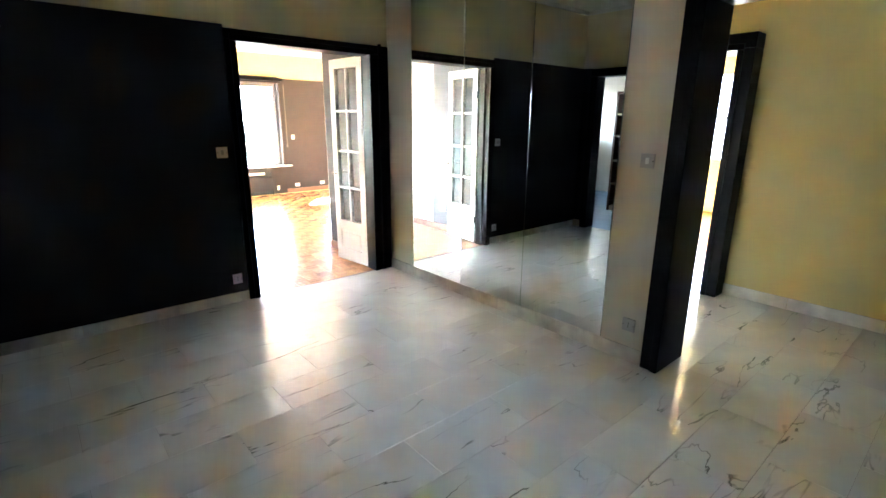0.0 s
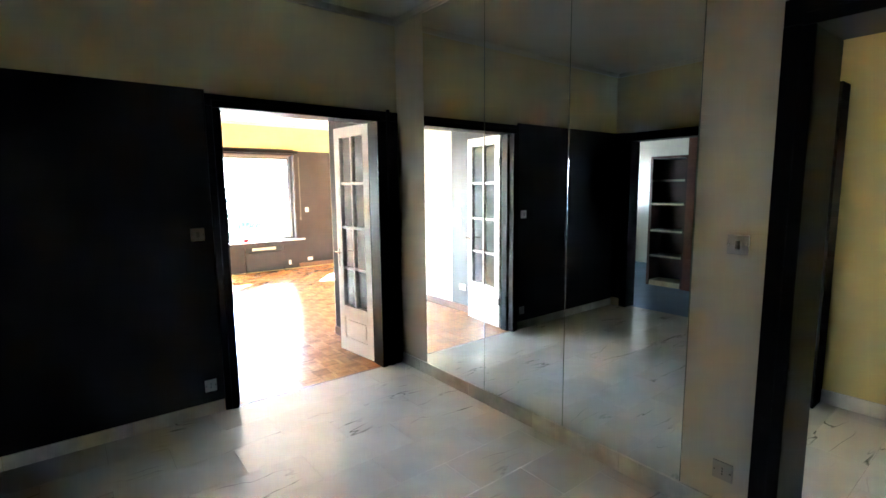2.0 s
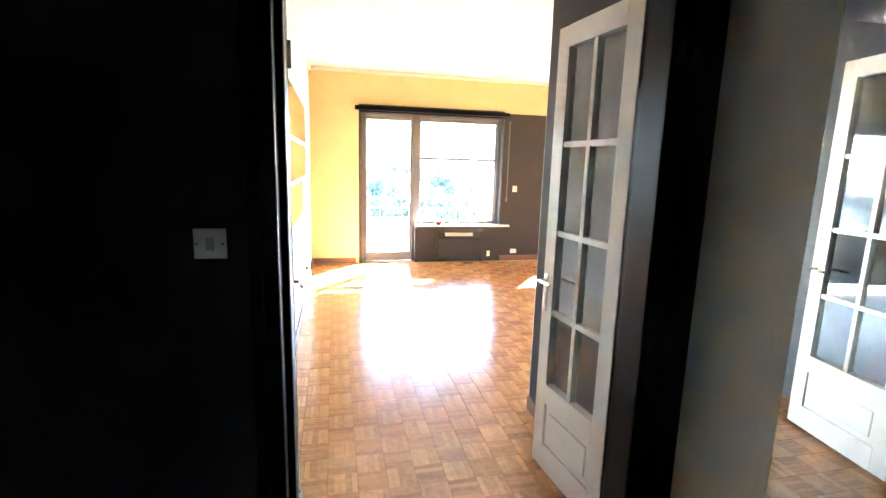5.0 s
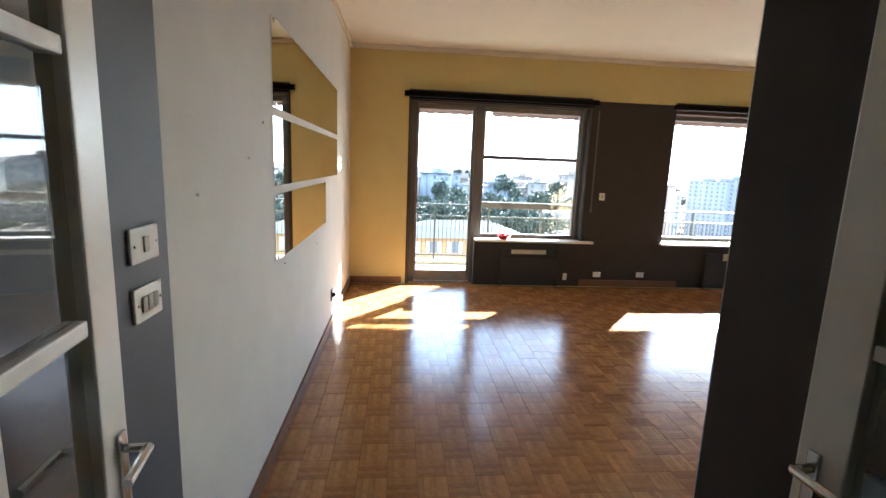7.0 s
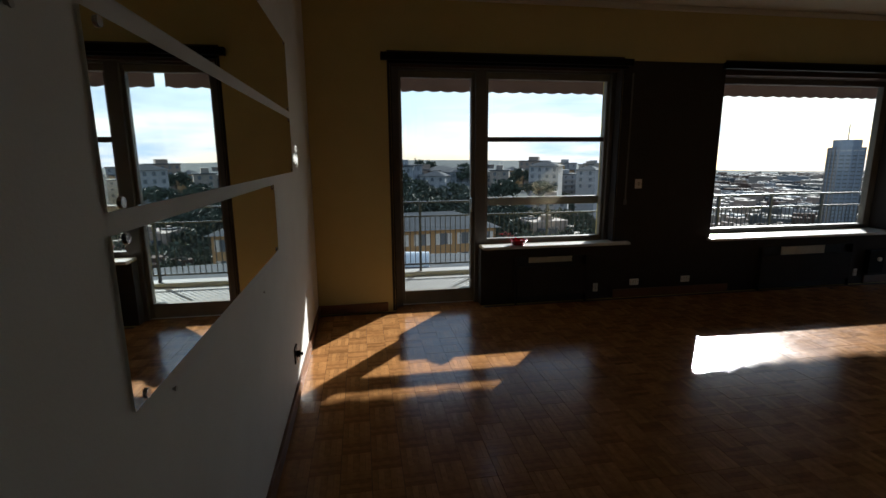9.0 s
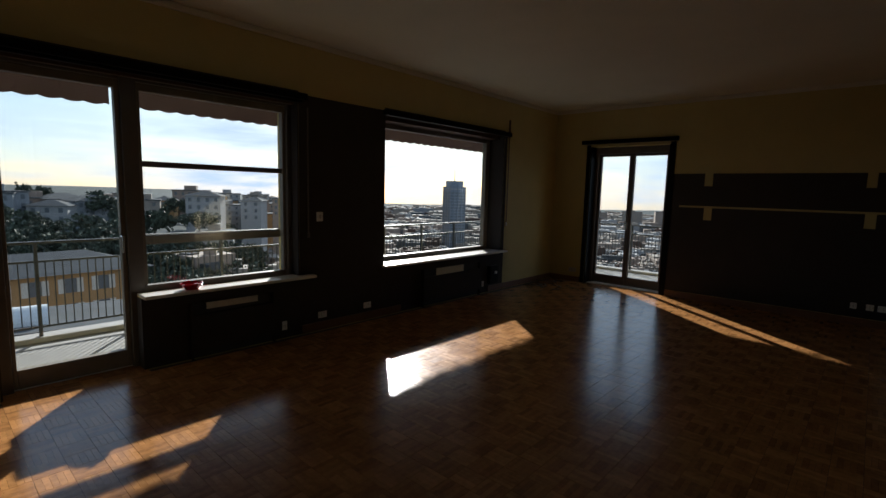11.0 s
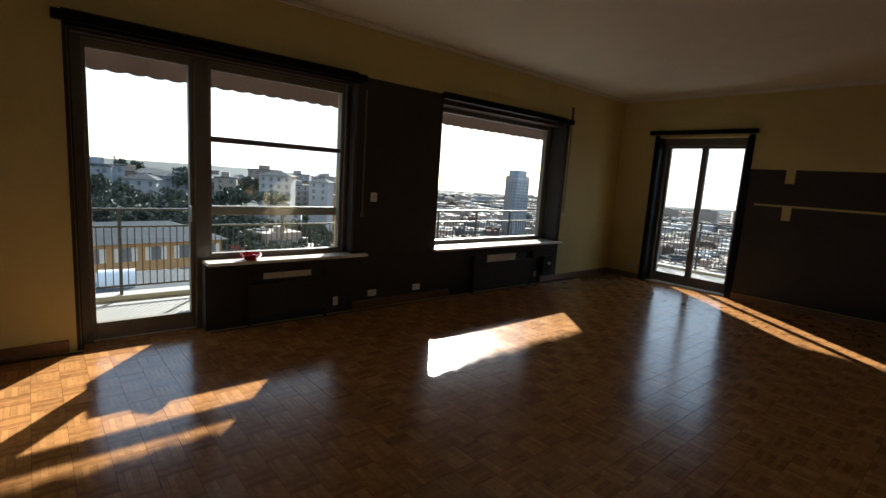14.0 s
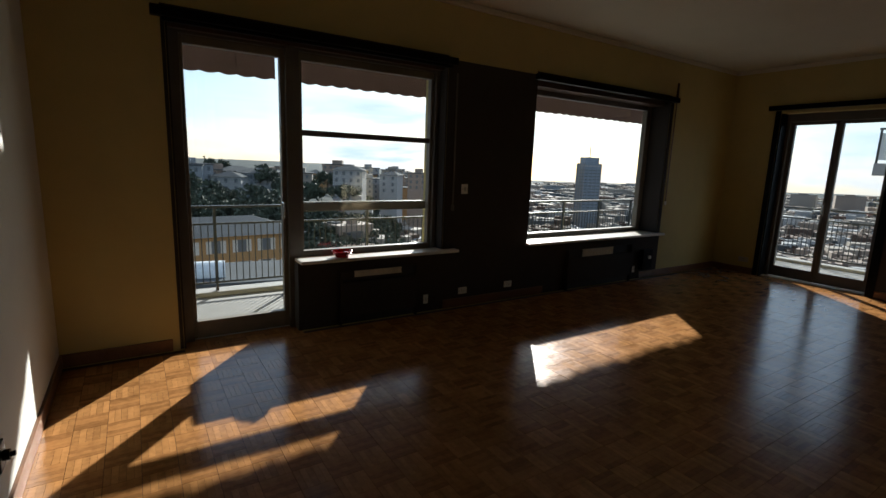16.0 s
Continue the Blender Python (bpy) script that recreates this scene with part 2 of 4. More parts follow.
def tube(bm, a, b, r, seg=8):
    a, b = Vector(a), Vector(b)
    m = Matrix.Translation((a + b) / 2) @ (b - a).to_track_quat("Z", "Y").to_matrix().to_4x4()
    bmesh.ops.create_cone(bm, cap_ends=True, segments=seg, radius1=r, radius2=r, depth=(b - a).length, matrix=m)
    return bm


def mesh_of(name, bm, mat):
    me = bpy.data.meshes.new(name)
    bm.to_mesh(me)
    bm.free()
    me.materials.append(mat)
    return me


def part(name, bm, mat, parent, label=""):
    ob = new(name, mesh_of(name, bm, mat))
    ob.parent = parent
    if label:
        ob["label"] = label
    return ob


def setting(name, bm, mat, label, category="wall", place=None):
    ob = new(name, mesh_of(name, bm, mat))
    if place is not None:
        ob.matrix_world = place
    return tagged(ob, label, category, kind="structure")


def thing(name, place, label, category, group="", kind=""):
    ob = new(name)
    ob.matrix_world = place
    return tagged(ob, label, category, group, kind)


def wall_bm(u0, u1, z0, z1, holes, put):
    """A wall between u0 and u1 with rectangular holes (u0, u1, z0, z1), sorted along u; put(bm, u0, u1, z0, z1) adds one block."""
    bm = bmesh.new()
    u = u0
    for a, b, c, d in holes:
        if a > u:
            put(bm, u, a, z0, z1)
        if c > z0:
            put(bm, a, b, z0, c)
        if d < z1:
            put(bm, a, b, d, z1)
        u = b
    if u < u1:
        put(bm, u, u1, z0, z1)
    return bm


# ---- plan ----
XL, XE, YW = -1.58, 6.08, 5.68          # living room: west face, east face, window wall face
LH, HH = 2.76, 2.92                     # living and hall ceilings
YO = 6.06                               # outer face of the window wall
HX = -3.3                               # hall west wall
SOUTH = pose(-0.16, 1.16, 0, 0, 0, 2.2)  # south wall of the living room runs along its own x
PAINT = 0.004

# window wall: cream above and at the sides, charcoal between and under the windows
W1 = (-0.88, 1.28, 0.0, 2.25)
W2 = (2.33, 4.60, 0.56, 2.25)
def put_n(bm, a, b, c, d): box(bm, a, b, YW, YO, c, d)
win_wall = setting("wall_north", wall_bm(XL - 0.2, XE + 0.35, -0.1, 3.0, [(-0.88, -0.06, -0.1, 2.25), (-0.06, 1.28, 0.56, 2.25), W2], put_n), OCHRE, "yellow plastered window wall of the living room")
setting("wall_paint_north", boxes((-0.06, 1.28, YW - PAINT, YW, 0.0, 0.55), (1.28, 2.33, YW - PAINT, YW, 0.0, 2.27), (2.33, 4.60, YW - PAINT, YW, 0.0, 0.55), (4.60, 4.66, YW - PAINT, YW, 0.0, 2.25), (-0.905, 1.28, YW - PAINT, YW, 2.252, 2.30), (2.33, 4.60, YW - PAINT, YW, 2.252, 2.30), (-0.905, -0.882, YW - PAINT, YW, 0.0, 2.30), (-0.064, -0.06, YW - PAINT, 5.788, 0.0, 0.553)), GREY, "charcoal painted band between and under the windows")
# reveals
setting("window_reveal", boxes((4.588, 4.599, YW + 0.001, YO - 0.1, 0.57, 2.235), (2.331, 2.342, YW + 0.001, YO - 0.1, 0.57, 2.235), (2.343, 4.587, YW + 0.001, YO - 0.1, 2.237, 2.248), (1.268, 1.279, YW + 0.001, YO - 0.16, 0.57, 2.235), (-0.879, -0.868, YW + 0.001, YO - 0.16, 0.0, 2.235), (-0.867, 1.267, YW + 0.001, YO - 0.16, 2.237, 2.248)), GREY, "charcoal painted window reveals", "trim")
# east wall
def put_e(bm, a, b, c, d): box(bm, XE, XE + 0.34, a, b, c, d)
setting("wall_east", wall_bm(-3.6, YW, -0.1, 3.0, [(-2.2, -0.6, 0.9, 2.25), (3.87, 5.06, -0.1, 2.17)], put_e), OCHRE, "yellow end wall with a balcony door")
# west wall, white towards the window, slate by the doorway
setting("wall_west", boxes((XL - 0.2, XL, 0.14, YW, -0.1, 3.0)), WHITE, "off-white painted long wall")
setting("wall_paint_west", boxes((XL, XL + PAINT, 0.141, 1.182, 0.08, LH - 0.02)), BLUEGREY, "slate grey painted strip by the doorway")
# hall and living divider
def put_h(bm, a, b, c, d): box(bm, a, b, 0.0, 0.14, c, d)
setting("wall_hall", wall_bm(HX, 0.12, -0.1, 3.0, [(-1.42, -0.17, -0.1, 2.10)], put_h), CREAM, "cream plaster wall with the living room doorway")
setting("wall_paint_hall", boxes((HX + 0.001, -1.49, -PAINT, 0, 0.084, 2.20)), HALLDARK, "matt black painted lower wall of the hall")
setting("wall_return", boxes((-0.08, 0.12, 0.165, 1.159, -0.1, 3.0), (-0.08, 0.12, 0.14, 0.165, -0.1, 3.0)), GREY, "charcoal return wall beside the doorway")
# mirror wall between hall and corridor
setting("wall_mirror", wall_bm(-5.6, 0.0, -0.1, 3.0, [(-4.7, -2.80, -0.1, 2.15)], lambda bm, a, b, c, d: box(bm, 0.0, 0.30, a, b, c, d)), SAND, "ivory wall between hall and corridor")
setting("wall_hall_west", wall_bm(-5.6, 0.14, -0.1, 3.0, [(-1.15, -0.22, -0.1, 2.10)], lambda bm, a, b, c, d: box(bm, HX - 0.14, HX, a, b, c, d)), CREAM, "cream hall wall with an open doorway")
setting("wall_paint_hall_west", boxes((HX, HX + PAINT, -5.5, -1.24, 0.1, 2.2), (HX, HX + PAINT, -0.13, -0.005, 0.1, 2.2)), HALLDARK, "matt black painted lower wall of the hall")
setting("wall_hall_south", boxes((HX - 0.14, XE, -5.75, -5.6, -0.1, 3.0)), CREAM, "cream rear wall of the hall")
# corridor wall with an open doorway to the side room
setting("wall_corridor", wall_bm(-5.6, 1.12, -0.1, 3.0, [(-2.50, -1.35, -0.1, 2.10)], lambda bm, a, b, c, d: box(bm, 1.86, 2.0, a, b, c, d)), OCHRE, "warm yellow corridor wall")
setting("wall_side_room", boxes((2.0, XE, -3.75, -3.6, -0.1, 3.0)), CREAM, "cream side room wall")
# south wall of the living room, with a wide arched opening
ARCH0, ARCH1, ARCHZ = 1.60, 4.45, 2.28
def arch_height(u):
    """Height of the arch at u: straight sides with rounded shoulders."""
    r = 0.55
    d = min(u - ARCH0, ARCH1 - u)
    return ARCHZ if d >= r else ARCHZ - r + math.sqrt(max(0.0, r * r - (r - d) ** 2))
bm = boxes((0.08, ARCH0, -0.16, 0, -0.1, 3.0), (ARCH1, 6.35, -0.16, 0, -0.1, 3.0))
steps = [ARCH0 + (ARCH1 - ARCH0) * (0.5 - 0.5 * math.cos(math.pi * i / 28)) for i in range(29)]
for a, b in zip(steps, steps[1:]):
    za, zb = arch_height(a), arch_height(b)
    vs = [bm.verts.new(p) for p in ((a, 0, za), (b, 0, zb), (b, 0, 3.0), (a, 0, 3.0), (a, -0.16, za), (b, -0.16, zb), (b, -0.16, 3.0), (a, -0.16, 3.0))]
    for q in ((0, 1, 2, 3), (5, 4, 7, 6), (4, 5, 1, 0)):
        bm.faces.new([vs[i] for i in q])
bmesh.ops.recalc_face_normals(bm, faces=bm.faces)
setting("wall_south", bm, WHITE, "off-white living room wall with an arched opening", place=SOUTH)
setting("wall_paint_south", boxes((0.20, 1.42, 0, PAINT, 0.965, 2.28), (4.75, 6.1, 0, PAINT, 0.95, 2.28)), GREY, "charcoal painted wall panel", place=SOUTH)
setting("wall_paint_south_top", boxes((0.082, 1.43, 0, PAINT, 2.30, LH), (4.6, 6.19, 0, PAINT, 2.30, LH)), OCHRE, "yellow painted upper wall", place=SOUTH)
# east charcoal panel with unpainted marks
EP = boxes((XE - PAINT, XE, 1.2, 3.865, 0.09, 1.12), (XE - PAINT, XE, 1.2, 1.62, 1.12, 1.285), (XE - PAINT, XE, 1.72, 3.28, 1.12, 1.285), (XE - PAINT, XE, 3.38, 3.865, 1.12, 1.285), (XE - PAINT, XE, 3.70, 3.865, 1.285, 1.31),
           (XE - PAINT, XE, 1.2, 3.865, 1.31, 1.58), (XE - PAINT, XE, 1.2, 1.65, 1.58, 1.75), (XE - PAINT, XE, 1.74, 3.30, 1.58, 1.75), (XE - PAINT, XE, 3.40, 3.865, 1.58, 1.75))
setting("wall_paint_east", EP, GREY, "charcoal painted panel with bare marks of removed shelves")

# floors and ceilings
setting("floor_living", boxes((XL - 0.2, XE + 0.1, 0.0, YO - 0.1, -0.12, -0.012)), GROUT, "dark bed under the parquet", "floor")
setting("floor_hall", boxes((HX - 0.1, 1.9, -5.7, 0.0, -0.12, -0.006)), JOINT, "marble floor bed of the hall", "floor")
setting("floor_side_room", boxes((1.9, XE + 0.1, -3.7, 0.0, -0.12, -0.001)), PARQ, "wooden floor of the side room", "floor")
setting("floor_west_room", boxes((-7.0, HX - 0.1, -3.0, 2.2, -0.12, 0.0)), BLUECARPET, "dark blue floor of the next room", "floor")
setting("ceiling_living", boxes((XL - 0.2, XE + 0.3, 0.141, YO - 0.002, LH, LH + 0.25)), CEIL, "off-white living room ceiling", "ceiling")
setting("ceiling_hall", boxes((HX - 0.2, 0.0, -5.7, 0.0, HH, HH + 0.2)), CEIL, "off-white hall ceiling", "ceiling")
setting("ceiling_side", boxes((0.3, XE + 0.3, -5.7, 0.0, LH + 0.02, LH + 0.25)), CEIL, "off-white corridor ceiling", "ceiling")
setting("ceiling_west_room", boxes((-7.0, HX - 0.14, -3.0, 2.2, LH, LH + 0.2)), CEIL, "off-white ceiling of the next room", "ceiling")
# two openings out of view are added to let daylight into this room
setting("wall_west_room", boxes((-7.0, -6.85, -3.0, 2.2, -0.1, 3.0), (-7.0, -6.75, 2.05, 2.2, -0.1, 3.0), (-6.45, HX - 0.14, 2.05, 2.2, -0.1, 3.0), (-6.75, -6.45, 2.05, 2.2, -0.1, 1.2), (-6.75, -6.45, 2.05, 2.2, 1.9, 3.0), (-7.0, HX - 0.14, -3.0, -2.85, -0.1, 3.0), (HX - 0.14, HX, 0.141, 1.2, -0.1, 3.0), (HX - 0.14, HX, 1.9, 2.2, -0.1, 3.0), (HX - 0.14, HX, 1.2, 1.9, -0.1, 1.0), (HX - 0.14, HX, 1.2, 1.9, 2.2, 3.0)), WHITE, "off-white wall of the next room with unseen light openings")

# cornices and skirtings
setting("cornice_living", boxes((XL, XE, YW - 0.03, YW, LH - 0.05, LH - 0.001), (XE - 0.03, XE, 1.2, YW - 0.03, LH - 0.05, LH - 0.001), (XL, XL + 0.03, 0.2, YW - 0.03, LH - 0.05, LH - 0.001), bevel=0.008), CEIL, "thin plaster cornice", "trim")
setting("cornice_south", boxes((0.08, 6.18, 0.005, 0.035, LH - 0.05, LH - 0.001), bevel=0.008), CEIL, "thin plaster cornice", "trim", place=SOUTH)
setting("cornice_hall", boxes((HX, -0.03, -0.03, 0, HH - 0.05, HH - 0.001), (-0.03, 0, -5.6, 0, HH - 0.05, HH - 0.001), (HX, HX + 0.03, -5.6, -0.03, HH - 0.05, HH - 0.001), bevel=0.008), CEIL, "thin plaster cornice of the hall", "trim")
setting("baseboard_living", boxes((XL, -0.95, YW - 0.016, YW, 0, 0.085), (1.30, 2.6, YW - 0.016, YW, 0, 0.085), (4.3, XE, YW - 0.016, YW, 0, 0.085), (XL, XL + 0.016, 0.14, YW - 0.016, 0, 0.085), (XE - 0.016, XE, 5.12, YW - 0.016, 0, 0.085), (XE - 0.016, XE, 1.35, 3.80, 0, 0.085), (-0.096, -0.08, 0.2, 1.159, 0, 0.085), bevel=0.004), WOODTRIM, "brown wooden skirting board", "baseboard")
setting("baseboard_south", boxes((0.08, 1.42, 0.004, 0.02, 0, 0.085), (4.75, 6.18, 0.004, 0.02, 0, 0.085), bevel=0.004), WOODTRIM, "brown wooden skirting board", "baseboard", place=SOUTH)

# ---- door and window frames ----
def casing(name, label, u0, u1, top, width, depth0, depth1, to_world, mat=BLACK, right=None, lining=None):
    """Door casing round an opening from u0 to u1: stepped posts and head, each a part."""
    ob = thing(name, Matrix.Identity(4), label, "door frame", kind="structure")
    right = right or width
    def bmbox(*specs):
        bm = bmesh.new()
        for a, b, c, d, e, f in specs:
            box(bm, a, b, c, d, e, f, bevel=0.006)
        bmesh.ops.transform(bm, matrix=to_world, verts=bm.verts)
        bmesh.ops.recalc_face_normals(bm, faces=bm.faces)
        return bm
    part("post", bmbox((u0 - width, u0 - 0.03, depth0, depth1, 0, top), (u0 - 0.035, u0 + 0.012, depth0 - 0.012, depth1 + 0.012, 0, top - 0.012)), mat, ob)
    part("post", bmbox((u1 + 0.03, u1 + right, depth0, depth1, 0, top), (u1 - 0.012, u1 + 0.035, depth0 - 0.012, depth1 + 0.012, 0, top - 0.012)), mat, ob)
    part("head", bmbox((u0 - width, u1 + right, depth0 + 0.001, depth1 - 0.001, top, top + width), (u0 - 0.035, u1 + 0.035, depth0 - 0.012, depth1 + 0.012, top - 0.012, top + 0.035)), mat, ob)
    return ob


ID = Matrix.Identity(4)
ALONG_Y = Matrix(((0, 1, 0, 0), (1, 0, 0, 0), (0, 0, 1, 0), (0, 0, 0, 1)))   # u runs along world y, depth along world x
hall_frame = casing("door_frame_hall", "black lacquered casing of the living room doorway", -1.42, -0.20, 2.10, 0.075, -0.025, 0.16, ID, right=0.195)
part("inner_bead", boxes((-0.215, -0.185, -0.04, 0.10, 0, 2.09), (-0.12, -0.09, -0.04, -0.02, 0, 2.19), (-1.412, -1.385, 0.03, 0.12, 0, 2.085), bevel=0.006), BLACK, hall_frame)
casing("door_frame_corridor", "black lacquered casing of the corridor opening", -4.7, -2.89, 2.15, 0.10, -0.02, 0.32, ALONG_Y)
casing("door_frame_side_room", "black lacquered casing of the side room door", -2.49, -1.35, 2.08, 0.115, 1.68, 2.02, ALONG_Y)
casing("door_frame_west", "black lacquered casing of the next room's doorway", -1.15, -0.22, 2.10, 0.09, HX - 0.16, HX + 0.02, ALONG_Y)
# arched casing of the south wall
arch = thing("door_frame_arch", SOUTH, "black lacquered arched casing", "door frame", kind="structure")
def arch_strip(o, i, d0, d1):
    bm = bmesh.new()
    pts = [(ARCH0, 0.0)] + [(u, arch_height(u)) for u in steps] + [(ARCH1, 0.0)]
    mid = (ARCH0 + ARCH1) / 2
    rows = []
    for k, (u, z) in enumerate(pts):
        s = -1 if u < mid else 1
        edge = min(u - ARCH0, ARCH1 - u)
        f = min(1.0, edge / 0.55)
        ou, oz = s * (1 - f), f
        if z == 0.0:
            ou, oz = s, 0.0
        rows.append([bm.verts.new((u + ou * w, y, z + oz * w)) for w, y in ((-i, d0), (o, d0), (o, d1), (-i, d1))])
    for p, q in zip(rows, rows[1:]):
        for a in range(4):
            bm.faces.new((p[a], p[(a + 1) % 4], q[(a + 1) % 4], q[a]))
    bmesh.ops.recalc_face_normals(bm, faces=bm.faces)
    return bm
part("arch_casing", arch_strip(0.13, 0.02, -0.19, 0.05), BLACK, arch)
part("arch_bead", arch_strip(0.02, 0.05, -0.14, -0.02), BLACK, arch)


def glazed_leaf(place, width, label, rows, group="", handle_side=1):
    """A white glazed door leaf: hinge at its own origin, running along +x."""
    ob = thing("glazed_door", place, label, "door", group)
    h, t, s = 2.08, 0.042, 0.085
    part("stile", boxes((0, s, -t / 2, t / 2, 0, h), bevel=0.004), DOORWHITE, ob)
    part("stile", boxes((width - s, width, -t / 2, t / 2, 0, h), bevel=0.004), DOORWHITE, ob)
    part("top_rail", boxes((s, width - s, -t / 2, t / 2, rows[-1], h)), DOORWHITE, ob)
    part("lock_rail", boxes((s, width - s, -t / 2, t / 2, rows[0] - 0.10, rows[0])), DOORWHITE, ob)
    part("bottom_rail", boxes((s, width - s, -t / 2, t / 2, 0, 0.13)), DOORWHITE, ob)
    bm = boxes((s, width - s, -0.010, 0.010, 0.13, rows[0] - 0.10))
    box(bm, s + 0.035, width - s - 0.035, -0.017, 0.017, 0.165, rows[0] - 0.135, bevel=0.006)
    part("panel", bm, DOORWHITE, ob)
    mid = width / 2
    part("glazing_bar", boxes((mid - 0.013, mid + 0.013, -0.017, 0.017, rows[0], rows[-1]), bevel=0.004), DOORWHITE, ob)
    for z in rows[1:-1]:
        part("glazing_bar", boxes((s, width - s, -0.016, 0.016, z - 0.013, z + 0.013), bevel=0.004), DOORWHITE, ob)
    for a, b in zip(rows, rows[1:]):
        for x0, x1 in ((s, mid - 0.013), (mid + 0.013, width - s)):
            p = part("pane", boxes((x0, x1, -0.002, 0.002, a + 0.013, b - 0.013)), GLASS, ob)
            p.visible_shadow = False
    hw = width - 0.035
    for sy in (-1, 1):
        bm = bmesh.new()
        box(bm, hw - 0.012, hw + 0.012, sy * t / 2, sy * (t / 2 + 0.008), 0.80, 0.98, bevel=0.003)
        tube(bm, (hw, sy * t / 2, 0.95), (hw, sy * (t / 2 + 0.045), 0.95), 0.008)
        tube(bm, (hw, sy * (t / 2 + 0.045), 0.95), (hw - 0.10, sy * (t / 2 + 0.05), 0.95), 0.008)
        part("handle", bm, CHROME, ob, "steel lever handle")
    part("hinge", boxes((-0.008, 0.004, -0.03, -0.012, 0.25, 0.33), (-0.008, 0.004, -0.03, -0.012, 1.75, 1.83)), CHROME, ob)
    return ob


LEAF_ROWS = (0.44, 0.80, 1.18, 1.58, 1.99)
glazed_leaf(pose(-0.195, 0.125, 0.012, 0, 0, 96), 0.535, "white glazed door leaf standing open against the return wall", LEAF_ROWS, "glazed door leaves")
glazed_leaf(pose(-1.405, 0.145, 0.012, 0, 0, 97), 0.60, "white glazed door leaf folded back beside the slate wall", LEAF_ROWS, "glazed door leaves")
glazed_leaf(SOUTH @ pose(4.40, -0.03, 0.012, 0, 0, 181), 0.86, "white glazed door leaf shut in the arched opening", LEAF_ROWS, "glazed door leaves")


def window_unit(name, label, frame_bits, panes, place=ID, mat=FRAMEGREY, extra=()):
    ob = thing(name, place, label, "window", kind="structure")
    for nm, spec, m in frame_bits:
        part(nm, boxes(spec, bevel=0.006), m, ob)
    for x0, x1, y, z0, z1 in panes:
        p = part("pane", boxes((x0, x1, y - 0.003, y + 0.003, z0, z1)), GLASS, ob)
        p.visible_shadow = False
    return ob


F0, F1 = 5.82, 5.89
w1 = window_unit("window_1", "worn taupe balcony door and three-light window", [
    ("window_frame", (-0.868, -0.80, F0 - 0.03, F1, 0, 2.236), FRAMEGREY), ("window_frame", (-0.10, 0.0, F0 - 0.03, F1, 0.0, 2.236), FRAMEGREY),
    ("window_frame", (1.225, 1.268, F0 - 0.03, F1, 0.56, 2.236), FRAMEGREY), ("window_frame", (-0.80, -0.10, F0 - 0.02, F1, 2.165, 2.236), FRAMEGREY), ("window_frame", (0.0, 1.225, F0 - 0.02, F1, 2.165, 2.236), FRAMEGREY),
    ("door_stile", (-0.798, -0.775, F0, F1 - 0.01, 0.01, 2.163), FRAMEPALE), ("door_stile", (-0.135, -0.102, F0, F1 - 0.01, 0.01, 2.163), FRAMEPALE),
    ("door_rail", (-0.775, -0.135, F0, F1 - 0.01, 0.01, 0.14), FRAMEPALE), ("door_rail", (-0.775, -0.135, F0, F1 - 0.01, 2.105, 2.163), FRAMEPALE),
    ("sash_rail", (0.002, 1.223, F0, F1 - 0.01, 0.57, 0.625), FRAMEPALE), 
    ("sash_rail", (0.0, 1.268, 5.985, 6.04, 0.928, 1.010), FRAMEPALE), ("sash_rail", (0.03, 1.195, F0 + 0.01, F1 - 0.02, 1.545, 1.59), FRAMEGREY), ("sash_rail", (0.002, 1.223, F0, F1 - 0.01, 2.105, 2.163), FRAMEPALE),
    ("sash_stile", (0.002, 0.03, F0, F1 - 0.01, 0.625, 2.105), FRAMEPALE), ("sash_stile", (1.195, 1.223, F0, F1 - 0.01, 0.625, 2.105), FRAMEPALE)],
    [(-0.775, -0.135, 5.855, 0.14, 2.105), (0.03, 1.195, 5.855, 0.625, 1.014), (0.03, 1.195, 5.855, 1.016, 1.545), (0.03, 1.195, 5.855, 1.59, 2.105)])
part("handle", tube(tube(bmesh.new(), (-0.135, F0, 1.02), (-0.135, F0 - 0.05, 1.02), 0.008), (-0.135, F0 - 0.05, 1.02), (-0.135, F0 - 0.05, 0.90), 0.008), CHROME, w1)
G0, G1 = 5.93, 6.0
window_unit("window_2", "large single-pane window with a pale frame", [
    ("window_frame", (2.342, 2.41, G0, G1, 0.575, 2.236), FRAMEPALE), ("window_frame", (4.50, 4.587, G0, G1, 0.575, 2.236), FRAMEPALE),
    ("window_frame", (2.41, 4.50, G0, G1, 0.575, 0.63), FRAMEPALE), ("window_frame", (2.41, 4.50, G0, G1, 2.125, 2.236), FRAMEGREY)],
    [(2.41, 4.50, 5.965, 0.63, 2.125)])
E3 = XE + 0.20
w3 = thing("window_3", ID, "double balcony door with dark frame", "window", kind="structure")
